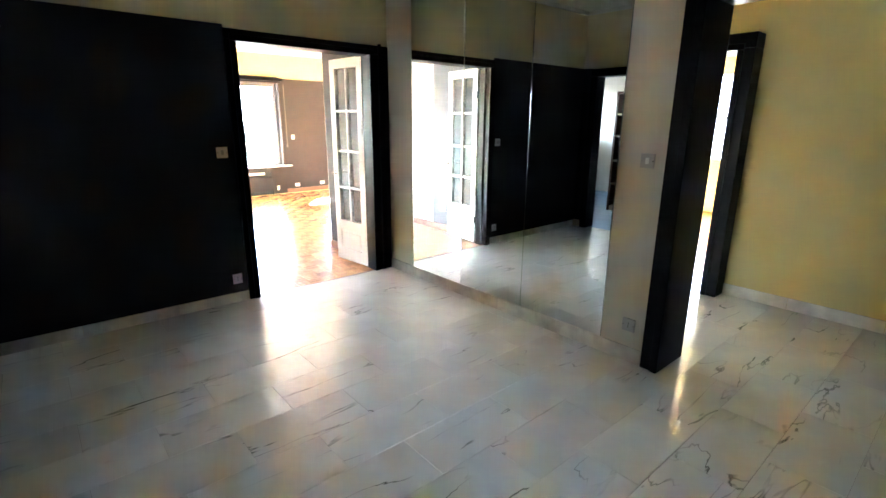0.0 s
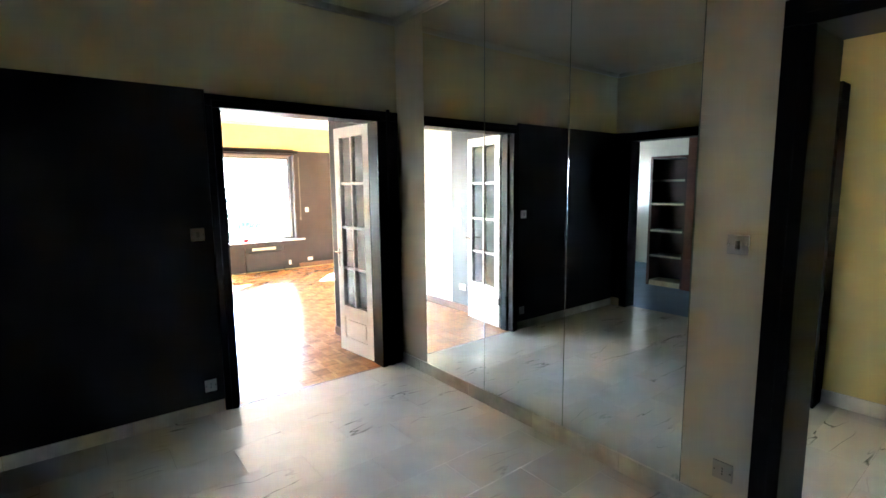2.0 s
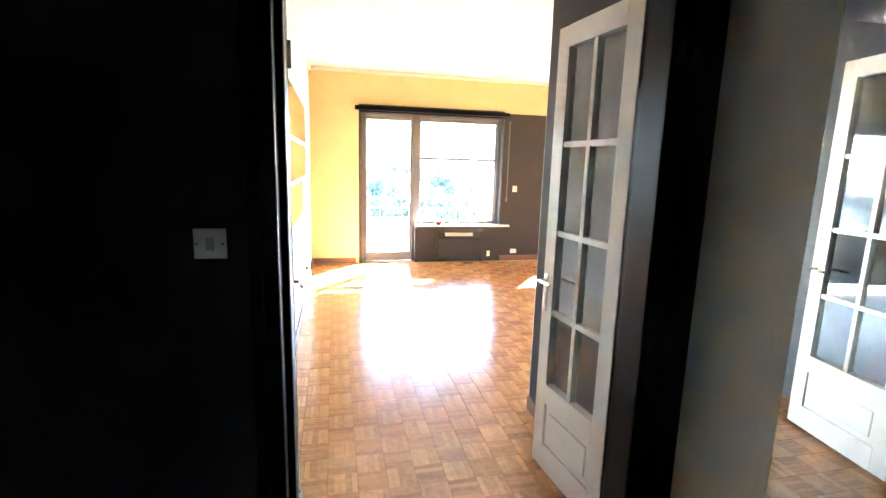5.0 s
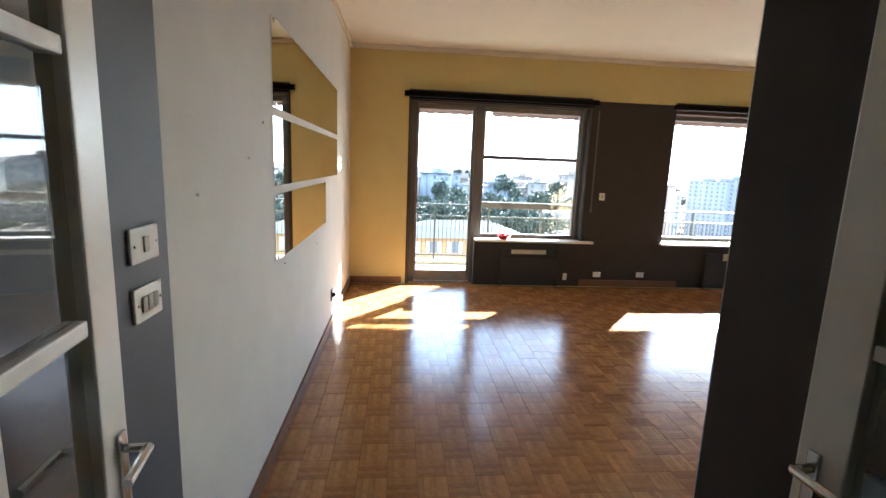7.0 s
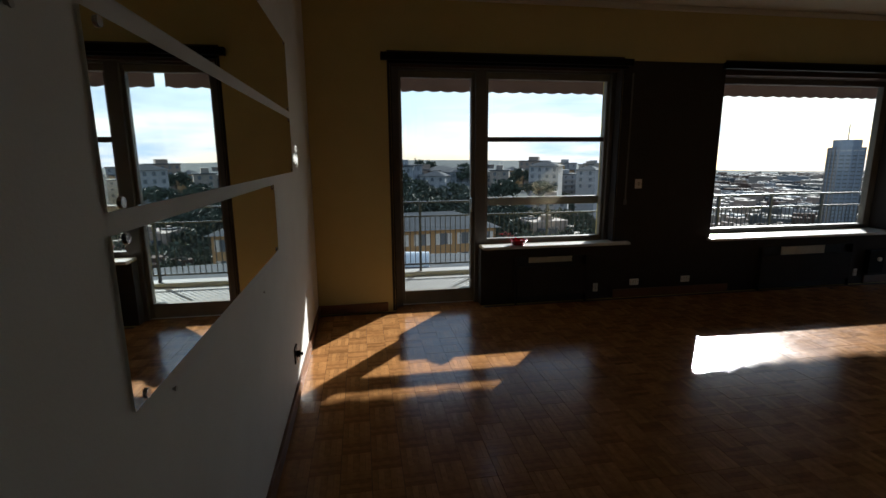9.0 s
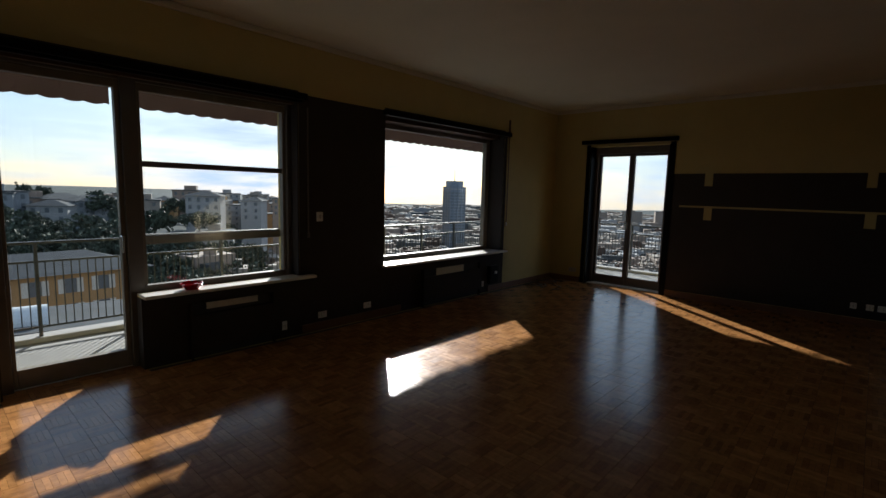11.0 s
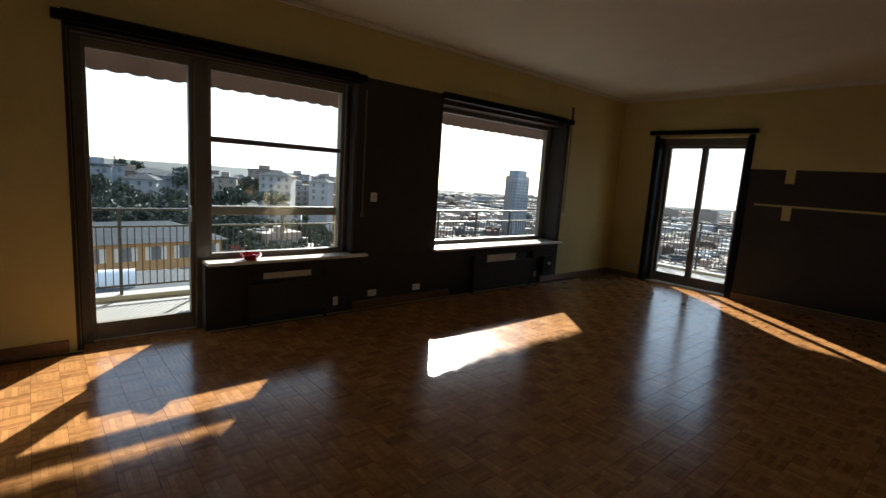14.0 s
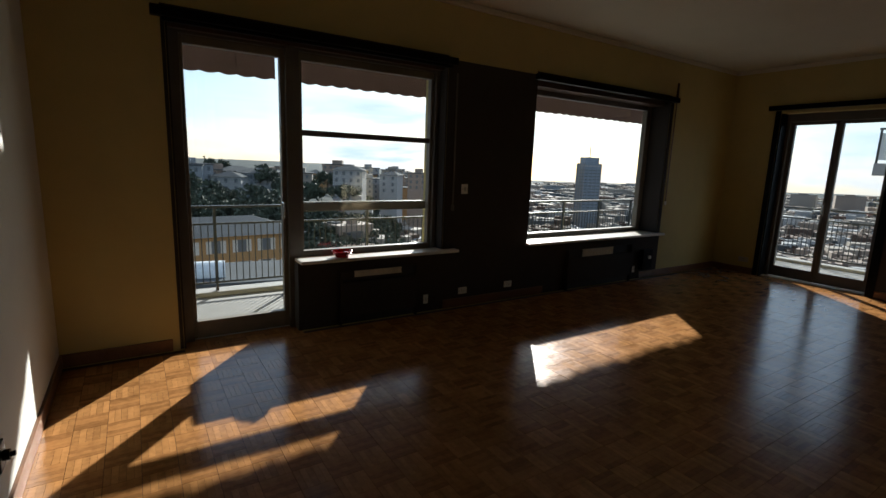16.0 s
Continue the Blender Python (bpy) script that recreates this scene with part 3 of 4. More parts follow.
for nm, s, m in (("window_frame", (E3 - 0.04, E3 + 0.06, 3.87, 3.925, 0, 2.17), FRAMEGREY), ("window_frame", (E3 - 0.04, E3 + 0.06, 5.005, 5.06, 0, 2.17), FRAMEGREY), ("window_frame", (E3 - 0.04, E3 + 0.06, 3.925, 5.005, 2.07, 2.17), FRAMEGREY),
                 ("door_stile", (E3, E3 + 0.05, 3.927, 3.97, 0.01, 2.068), FRAMEGREY), ("door_stile", (E3, E3 + 0.05, 4.435, 4.478, 0.01, 2.068), FRAMEGREY), ("door_stile", (E3 - 0.01, E3 + 0.05, 4.479, 4.515, 0.01, 2.068), FRAMEGREY), ("door_stile", (E3, E3 + 0.05, 4.96, 5.003, 0.01, 2.068), FRAMEGREY),
                 ("door_rail", (E3, E3 + 0.05, 3.97, 4.435, 0.01, 0.15), FRAMEGREY), ("door_rail", (E3, E3 + 0.05, 4.515, 4.96, 0.01, 0.15), FRAMEGREY), ("door_rail", (E3, E3 + 0.05, 3.97, 4.435, 2.03, 2.068), FRAMEGREY), ("door_rail", (E3, E3 + 0.05, 4.515, 4.96, 2.03, 2.068), FRAMEGREY)):
    part(nm, boxes(s, bevel=0.005), m, w3)
for a, b in ((3.97, 4.435), (4.515, 4.96)):
    p = part("pane", boxes((E3 + 0.022, E3 + 0.028, a, b, 0.15, 2.03)), GLASS, w3)
    p.visible_shadow = False
part("handle", tube(bmesh.new(), (E3 - 0.05, 4.50, 1.02), (E3 - 0.05, 4.50, 0.90), 0.008), CHROME, w3)
setting("window_reveal_east", boxes((XE + 0.001, E3 - 0.04, 5.045, 5.059, 0, 2.169), (XE + 0.001, E3 - 0.04, 3.871, 3.885, 0, 2.169), (XE - 0.02, XE, 5.062, 5.12, 0, 2.2), (XE - 0.02, XE, 3.80, 3.868, 0, 2.2)), BLACK, "black painted balcony door reveal and casing", "trim")
# side room window, far off
setting("window_side_room", boxes((XE + 0.1, XE + 0.14, -1.18, -1.12, 0.9, 2.25), (XE + 0.1, XE + 0.14, -2.2, -0.6, 1.55, 1.6)), FRAMEPALE, "pale window bars of the side room", "window")
# pelmet rails and sills
setting("pelmet_rail_1", boxes((-0.96, 1.34, YW - 0.07, YW - 0.005, 2.215, 2.275), (-0.90, 1.30, YW - 0.045, YW - 0.005, 2.19, 2.214), bevel=0.006), BLACK, "dark wooden pelmet rail over the balcony door", "trim")
setting("pelmet_rail_2", boxes((2.30, 4.68, YW - 0.07, YW - 0.005, 2.215, 2.275), bevel=0.006), BLACK, "dark wooden pelmet rail over the window", "trim")
setting("pelmet_rail_3", boxes((XE - 0.08, XE - 0.021, 3.76, 5.19, 2.205, 2.265), bevel=0.006), BLACK, "dark wooden pelmet rail over the end door", "trim")
setting("window_sill_1", boxes((-0.06, 1.42, 5.60, F0 - 0.031, 0.553, 0.580), bevel=0.006), SILL, "white marble window sill", "window sill")
setting("window_sill_2", boxes((2.31, 4.67, 5.60, G0 - 0.001, 0.553, 0.580), bevel=0.006), SILL, "white marble window sill", "window sill")
setting("shutter_box", boxes((2.345, 4.585, YW + 0.08, G0 - 0.002, 2.18, 2.235), (-0.865, 1.265, YW + 0.05, F0 - 0.04, 2.18, 2.235)), DARKTRIM, "dark roller shutter housing", "trim")


# ---- living room fittings ----
def fan_coil(x0, x1, grille0, grille1, gz, label):
    ob = thing("fan_coil_unit", pose(0, YW, 0), label, "heater", "units under the windows")
    y = -PAINT
    bm = boxes((x0, x1, y - 0.05, y, 0.075, 0.37), bevel=0.006)
    part("cover", bm, GREY, ob)
    # no real hollows: black slabs paint the shade of grille opening and foot slot
    part("grille_opening_shade", boxes((x0, x1, y - 0.012, y, 0.37, 0.46)), OPENSHADE, ob)
    part("foot_slot_shade", boxes((x0 + 0.01, x1 - 0.01, y - 0.03, y, 0.012, 0.073)), OPENSHADE, ob)
    part("side_post", boxes((x0 - 0.012, x0, y - 0.05, y, 0.0, 0.46)), GREY, ob)
    part("side_post", boxes((x1, x1 + 0.012, y - 0.05, y, 0.0, 0.46)), GREY, ob)
    n = 9
    part("grille", boxes((grille0, grille1, y - 0.030, y - 0.012, gz, gz + 0.008), (grille0, grille1, y - 0.030, y - 0.012, 0.447, 0.455)), GRILLE, ob, "ivory air grille")
    pitch = (grille1 - grille0) / (n + 1)
    for i in range(n + 1):
        u = grille0 + pitch * i
        part("slat", boxes((u + 0.002, u + pitch - 0.003, y - 0.028, y - 0.013, gz + 0.008, 0.447), bevel=0.001), GRILLE, ob)
    return ob


fan_coil(0.28, 0.98, 0.40, 0.84, 0.405, "grey fan coil cover with ivory grille under the sill")
fan_coil(2.95, 4.05, 3.19, 3.72, 0.365, "charcoal fan coil cover with a wide ivory grille")
ob = thing("thermostat_box", pose(4.38, YW - PAINT, 0.22), "black control box with a white dial", "thermostat")
part("case", boxes((-0.10, 0.10, -0.06, 0, -0.10, 0.16), bevel=0.008), BLACK, ob)
part("dial", tube(bmesh.new(), (0.02, -0.06, 0.06), (0.02, -0.08, 0.06), 0.022, 16), PLASTIC, ob, "white round dial")


def wall_plate(name, place, label, category, w=0.08, h=0.08, mat=PLASTIC, kind="switch", n=1):
    """A plate on a wall: its own x runs along the wall and its -y looks into the room."""
    ob = thing(name, place, label, category, "wall plates")
    part("plate", boxes((-w / 2, w / 2, -0.009, 0, -h / 2, h / 2), bevel=0.003), mat, ob)
    for i in range(n):
        u = (i - (n - 1) / 2) * 0.024
        if kind == "switch":
            part("rocker", boxes((u - 0.010, u + 0.010, -0.014, -0.009, -0.018, 0.018), bevel=0.002), PLASTICGREY if mat is PLASTIC else PLASTIC, ob)
        else:
            bm = bmesh.new()
            for k in (-1, 0, 1):
                tube(bm, (u, -0.0095, k * 0.013), (u, -0.0105, k * 0.013), 0.0035, 8)
            part("socket_holes", bm, OPENSHADE, ob)
    for k in (-1, 1):
        part("screw", tube(bmesh.new(), (k * w * 0.40, -0.009, 0), (k * w * 0.40, -0.0105, 0), 0.0035, 8), CHROME, ob)
    return ob


NW, HW = YW - PAINT, -PAINT
wall_plate("light_switch", pose(1.50, NW, 1.14), "ivory light switch on the charcoal wall", "switch", 0.07, 0.09)
wall_plate("wall_socket", pose(1.527, NW, 0.155), "white wall socket above the skirting", "socket", 0.10, 0.065, kind="socket", n=2)
wall_plate("wall_socket", pose(2.10, NW, 0.16), "white wall socket above the skirting", "socket", 0.10, 0.065, kind="socket", n=2)
wall_plate("wall_socket", pose(1.11, NW, 0.12), "small upright white socket beside the fan coil", "socket", 0.05, 0.085, kind="socket")
wall_plate("wall_socket", pose(4.18, NW, 0.13), "small upright white socket beside the control box", "socket", 0.045, 0.08, kind="socket")
for y, w in ((1.72, 0.06), (1.575, 0.07), (1.46, 0.10)):
    wall_plate("wall_socket", pose(XE - PAINT, y, 0.225, 0, 0, -90), "white wall socket on the charcoal panel", "socket", w, 0.07, kind="socket")
wall_plate("wall_socket", pose(XE, 5.26, 0.19, 0, 0, -90), "aged double wall socket near the corner", "socket", 0.13, 0.07, PLASTICGREY, "socket", 2)
wall_plate("light_switch", pose(XL + PAINT, 1.06, 1.25, 0, 0, 90), "white single light switch on the slate strip", "switch", 0.12, 0.08)
wall_plate("light_switch", pose(XL + PAINT, 1.06, 1.115, 0, 0, 90), "white triple light switch on the slate strip", "switch", 0.12, 0.08, n=3)
wall_plate("wall_socket", pose(XL + PAINT, 0.98, 0.31, 0, 0, 90), "white wall socket on the slate strip", "socket", 0.12, 0.08, kind="socket", n=2)
ob = wall_plate("wall_socket", pose(XL, 4.134, 0.274, 0, 0, 90), "black wall socket with a plug in it", "socket", 0.08, 0.10, BLACK, "socket")
part("plug", tube(tube(bmesh.new(), (0, -0.009, 0), (0, -0.03, 0), 0.020, 12), (0, -0.03, 0), (0, -0.045, 0.0), 0.010, 10), BLACK, ob)
for y, z in ((2.08, 1.60), (1.38, 1.34), (1.87, 1.45), (1.75, 2.05), (2.42, 0.92), (3.4, 0.86)):
    ob = thing("wall_anchor", pose(XL, y, z, 0, 90, 0), "small rusty screw remaining in the white wall", "screw", "screws left in the wall")
    part("screw_head", tube(tube(bmesh.new(), (0, 0, 0), (0, 0, 0.006), 0.003, 8), (0, 0, 0.005), (0, 0, 0.008), 0.006, 8), PLASTICGREY, ob)

# mirror strips on the white wall
def mirror_strip(y0, y1, z0, z1):
    ob = thing("wall_mirror", pose(XL, (y0 + y1) / 2, z0), "frameless mirror strip screwed to the white wall", "mirror", "mirror strips")
    part("mirror_glass", boxes((0.0, 0.006, -(y1 - y0) / 2, (y1 - y0) / 2, 0, z1 - z0)), MIRROR, ob)
    for u in (0.05, (y1 - y0) - 0.05):
        for z in (0.012, z1 - z0 - 0.012):
            bm = bmesh.new()
            tube(bm, (0.006, u - (y1 - y0) / 2, z), (0.010, u - (y1 - y0) / 2, z), 0.010, 10)
            part("clip", bm, CHROME, ob)
mirror_strip(2.24, 4.50, 1.685, 2.08)
mirror_strip(2.24, 4.50, 1.325, 1.645)
mirror_strip(2.24, 3.80, 0.965, 1.285)

# roller blind strap by the second window
ob = thing("shutter_strap", pose(4.70, YW, 0), "brown roller shutter strap on a wall guide", "strap")
part("guide", boxes((-0.012, 0.012, -0.02, 0, 2.22, 2.46), bevel=0.004), DARKTRIM, ob)
part("strap", boxes((-0.008, 0.008, -0.012, -0.008, 0.98, 2.22)), DARKTRIM, ob)
part("winder", boxes((-0.014, 0.014, -0.018, 0, 0.94, 0.99), bevel=0.004), PLASTIC, ob)
ob = thing("shutter_strap", pose(1.37, YW - PAINT, 0), "grey roller shutter strap beside the first window", "strap")
part("strap", boxes((-0.008, 0.008, -0.012, -0.008, 0.98, 2.16)), FRAMEGREY, ob)
part("winder", boxes((-0.014, 0.014, -0.018, 0, 0.94, 0.99), bevel=0.004), FRAMEGREY, ob)

# red ashtray on the first sill
ob = thing("ashtray", pose(0.30, 5.68, 0.580), "red glazed ceramic ashtray on the sill", "ashtray")
bm = bmesh.new()
prof = ((0.05, 0.0), (0.075, 0.03), (0.085, 0.05), (0.078, 0.052), (0.06, 0.02), (0.0, 0.015))
rings = [[bm.verts.new((r * math.cos(a * math.pi / 12), r * math.sin(a * math.pi / 12), z + (0.006 if a % 6 == 0 and r > 0.07 else 0))) for a in range(24)] for r, z in prof[:-1]]
for p, q in zip(rings, rings[1:]):
    for a in range(24):
        bm.faces.new((p[a], p[(a + 1) % 24], q[(a + 1) % 24], q[a]))
bm.faces.new(rings[0][::-1])
bm.faces.new(rings[-1])
bmesh.ops.recalc_face_normals(bm, faces=bm.faces)
part("bowl", bm, RED, ob)
for k in (0.066, -0.092):
    part("cigarette_rest", boxes((-0.012, 0.012, k, k + 0.026, 0.046, 0.058), bevel=0.004), RED, ob)

# lifted parquet debris in the far corner
bm = bmesh.new()
rd = random.Random(5)
for i in range(26):
    m = pose(5.45 + rd.gauss(0, 0.22), 5.38 + rd.gauss(0, 0.10), 0.012 + rd.random() * 0.012, rd.uniform(-8, 8), rd.uniform(-8, 8), rd.uniform(0, 180))
    bmesh.ops.create_cube(bm, size=1, matrix=m @ Matrix.Diagonal((0.12, 0.024, 0.008, 1)))
tagged(new("parquet_debris", mesh_of("parquet_debris", bm, DARKTRIM)), "loose dark parquet fingers scattered in the corner", "debris", kind="stuff")

# ---- hall fittings ----
for i, (a, b) in enumerate(((-1.09, -0.40), (-1.78, -1.094), (-2.49, -1.784))):
    ob = thing("hall_mirror", pose(0, 0, 0), "full-height mirror panel fixed above the marble skirting", "mirror", "hall mirror panels")
    part("mirror_glass", boxes((-0.008, -0.001, a, b, 0.105, HH - 0.06), bevel=0.0015), MIRROR, ob)
    part("bevelled_edge", boxes((-0.0085, -0.001, a - 0.003, a - 0.0002, 0.105, HH - 0.06)), MIRROR_EDGE, ob)
wall_plate("light_switch", pose(-1.592, HW, 1.255), "aged white light switch on the black wall", "switch", 0.085, 0.085, PLASTIC)
wall_plate("wall_socket", pose(-1.58, HW, 0.205), "white wall socket above the marble skirting", "socket", 0.075, 0.085, PLASTIC, "socket")
wall_plate("light_switch", pose(0, -2.68, 1.293, 0, 0, -90), "grey light switch on the ivory wall", "switch", 0.085, 0.085, PLASTICGREY)
wall_plate("wall_socket", pose(0, -2.68, 0.249, 0, 0, -90), "grey wall socket above the marble skirting", "socket", 0.085, 0.085, PLASTICGREY, "socket")
# bookcase in the next room, seen in the mirror
ob = thing("bookcase", pose(-4.90, -0.18, 0), "dark mahogany bookcase with empty pale-edged shelves", "bookcase")
part("back", boxes((-0.30, -0.28, -0.02, 0.55, 0.0, 1.98)), SHELFWOOD, ob)
part("side", boxes((-0.28, 0.05, -0.02, 0.02, 0.0, 1.98)), SHELFWOOD, ob)
part("side", boxes((-0.28, 0.05, 0.51, 0.55, 0.0, 1.98)), SHELFWOOD, ob)
part("top", boxes((-0.28, 0.05, 0.02, 0.51, 1.94, 1.98)), SHELFWOOD, ob)
part("end_post", boxes((-0.28, 0.08, -0.14, -0.022, 0.0, 2.5), bevel=0.004), REDWOOD, ob, "taller reddish mahogany end post")
part("plinth", boxes((-0.28, 0.03, 0.02, 0.51, 0.0, 0.08)), PALEWOOD, ob, "pale plinth board")
for z in (0.45, 0.84, 1.25, 1.60):
    sh = part("shelf", boxes((-0.28, 0.04, 0.02, 0.51, z, z + 0.03)), SHELFWOOD, ob)
    part("shelf_lip", boxes((0.04, 0.046, 0.02, 0.51, z, z + 0.03)), PALEWOOD, sh)
ob = thing("wardrobe", pose(-4.92, -0.72, 0), "white panelled wardrobe beside the bookcase", "wardrobe")
part("carcass", boxes((-0.30, 0.0, -0.62, 0.39, 0.0, 2.5)), WHITE, ob)
for a, b in ((-0.60, -0.12), (-0.11, 0.37)):
    part("door", boxes((0.001, 0.022, a, b, 0.30, 2.05), bevel=0.004), WHITE, ob)
    part("top_door", boxes((0.001, 0.022, a, b, 2.07, 2.48), bevel=0.004), WHITE, ob)
    part("drawer", boxes((0.001, 0.022, a, b, 0.08, 0.28), bevel=0.004), SLATE_BLUE, ob, "blue grey low drawer front")

# marble skirting in lengths
def skirting_run(name, label, start, end, along_x, fixed, out, high=0.10):
    ob = thing(name, ID, label, "baseboard", kind="structure")
    u, k = start, 0
    while u < end - 0.01:
        v = min(end, u + 0.62)
        y = sorted((fixed, fixed + out))
        spec = (u, v - 0.003, y[0], y[1], 0, high) if along_x else (y[0], y[1], u, v - 0.003, 0, high)
        part("skirting_piece", boxes(spec, bevel=0.002), SKIRT, ob)
        u = v
skirting_run("baseboard_hall", "pale marble skirting of the hall", HX + 0.015, -1.50, True, 0.0, -0.014, 0.084)
skirting_run("baseboard_mirror", "pale marble skirting under the mirrors", -2.785, -0.02, False, 0.0, -0.014)
skirting_run("baseboard_corridor", "pale marble skirting of the corridor", -5.58, -2.59, False, 1.86, -0.014)
skirting_run("baseboard_hall_west", "pale marble skirting of the hall's far side", -5.58, -1.25, False, HX, 0.014)

# ---- terrace ----
setting("terrace_floor", boxes((-8, 8.55, YO - 0.1, 7.55, -0.4, -0.1), (XE + 0.3, 8.55, -1, YO - 0.1, -0.4, -0.1)), PAVE, "pale paved terrace floor", "terrace")
setting("terrace_edge", boxes((-8, 8.55, 7.36, 7.56, -0.1, -0.05), (8.36, 8.56, -1, 7.36, -0.1, -0.05), bevel=0.01), PAVE, "paved terrace kerb", "kerb")
setting("door_sill", boxes((-0.88, -0.06, 5.83, YO + 0.06, -0.1, 0.005), (XE + 0.08, XE + 0.38, 3.87, 5.06, -0.1, 0.005)), SILL, "stone balcony door thresholds", "trim")
setting("building_roof", boxes((-9, 7.0, -6.5, YO + 0.2, 3.02, 3.3)), CEIL, "concrete slab above the flat", "roof")
setting("building_body", boxes((-9, 8.5, -6.5, 7.5, -45, -0.42)), FACADE[1], "storeys below the terrace", "building")


def railing(place, length, label):
    ob = thing("terrace_railing", place, label, "railing", "terrace railings")
    part("top_rail", boxes((0, length, -0.025, 0.025, 0.83, 0.855), bevel=0.005), IRON, ob)
    part("middle_rail", boxes((0, length, -0.012, 0.012, 0.655, 0.675)), IRON, ob)
    part("bottom_rail", boxes((0, length, -0.012, 0.012, 0.03, 0.05)), IRON, ob)
    bar = mesh_of("baluster", boxes((-0.0045, 0.0045, -0.0045, 0.0045, 0.05, 0.655)), IRON)
    post = mesh_of("post", boxes((-0.014, 0.014, -0.018, 0.018, -0.05, 0.83)), IRON)
    u, k = 0.005, 0
    while u < length:
        p = new("post" if k % 13 == 0 else "baluster", post if k % 13 == 0 else bar)
        p.parent = ob
        p.location = (u, 0, 0)
        u += 0.855 / 13
        k += 1
    return ob


railing(pose(-3.0, 7.42, 0), 11.4, "dark iron terrace railing with thin balusters")
railing(pose(8.42, -0.8, 0, 0, 0, 90), 8.2, "dark iron side railing of the terrace")


def awning(x0, x1, label):
    ob = thing("awning", ID, label, "awning", "terrace awnings")
    y1, z1, y0, z0 = 8.30, 2.645, YO, 2.98
    bm = bmesh.new()
    n = max(4, int((x1 - x0) / 0.06))
    for a, b in (((y0, z0), (y1, z1)),):
        v = [bm.verts.new(p) for p in ((x0, y0, z0), (x1, y0, z0), (x1, y1, z1), (x0, y1, z1))]
        bm.faces.new(v)
    bmesh.ops.solidify(bm, geom=bm.faces[:], thickness=0.006)
    part("canvas", bm, AWNING, ob)
    bm = bmesh.new()
    prev = None
    for i in range(n * 3 + 1):
        x = x0 + (x1 - x0) * i / (n * 3)
        s = abs(math.sin((x - x0) * math.pi / 0.2))
        wave = 0.015 * math.sin(x * 9)
        cur = (bm.verts.new((x, y1 + 0.02, z1 - 0.01)), bm.verts.new((x, y1 + 0.02 + wave, z1 - 0.325 - 0.02 * s)))
        if prev:
            bm.faces.new((prev[0], cur[0], cur[1], prev[1]))
        prev = cur
    bmesh.ops.solidify(bm, geom=bm.faces[:], thickness=0.004)
    part("valance", bm, AWNING, ob, "scalloped canvas valance")
    part("front_bar", tube(bmesh.new(), (x0, y1, z1 - 0.02), (x1, y1, z1 - 0.02), 0.022), IRON, ob)
    for x in (x0 + 0.15, x1 - 0.15):
        part("arm", tube(bmesh.new(), (x, y0, 2.72), (x, y1, z1 - 0.04), 0.018), IRON, ob)
    part("wall_bar", tube(bmesh.new(), (x0, y0 + 0.02, z0), (x1, y0 + 0.02, z0), 0.03), IRON, ob)


awning(-3.4, 0.44, "brown canvas awning with scalloped valance over the terrace")
awning(0.56, 8.6, "long brown canvas awning with scalloped valance")

# ---- the city below ----
EYE = Vector((-1.17, 1.9, 1.3))
def spot(d, yaw, el):
    a = radians(yaw)
    return EYE + Vector((d * math.sin(a), d * math.cos(a), d * math.tan(radians(el))))


def hill_z(x, y):
    """Height of the ground: a wooded slope to the north, flat city to the east."""
    d = math.hypot(x - EYE.x, y - EYE.y)
    yaw = math.degrees(math.atan2(x - EYE.x, y - EYE.y))
    side = 1 / (1 + math.exp((yaw - 27) / 3.0))
    rise = 1 / (1 + math.exp(-(d - 165) / 28.0)) + 0.35 / (1 + math.exp(-(d - 420) / 40.0))
    far = -52 / (1 + math.exp(-(d - 1900) / 250.0))
    drop = 38 * (1 - side) / (1 + math.exp(-(d - 190) / 45.0))
    return -34 - drop + 22 * rise * side + far * (0.6 + 0.4 * noise.noise((x * 0.0012, y * 0.0012, 0)))


bm = bmesh.new()
grid = {}
DS = [0, 40, 70, 90, 110, 125, 140, 155, 170, 185, 200, 220, 245, 280, 330, 400, 500, 650, 850, 1100, 1350, 1500, 1700, 2000, 2600, 4000]
for i, d in enumerate(DS):
    for j in range(120):
        a = radians(j * 3)
        x, y = EYE.x + d * math.sin(a), EYE.y + d * math.cos(a)
        grid[i, j] = bm.verts.new((x, y, hill_z(x, y)))
for i in range(len(DS) - 1):
    for j in range(120):
        q = [grid[i, j], grid[i + 1, j], grid[i + 1, (j + 1) % 120], grid[i, (j + 1) % 120]]
        if i == 0:
            q = [grid[0, j], grid[1, j], grid[1, (j + 1) % 120]]
        bm.faces.new(q)
bmesh.ops.recalc_face_normals(bm, faces=bm.faces)
setting("ground", bm, LAND, "city ground rising to a wooded hill and far ridges", "ground")

WIN = {}
def window_mesh(w, h):
    if (w, h) not in WIN:
        bm = boxes((-w / 2, w / 2, -0.05, 0.08, 0, h))
        WIN[w, h] = mesh_of("window", bm, WINDARK)
    return WIN[w, h]


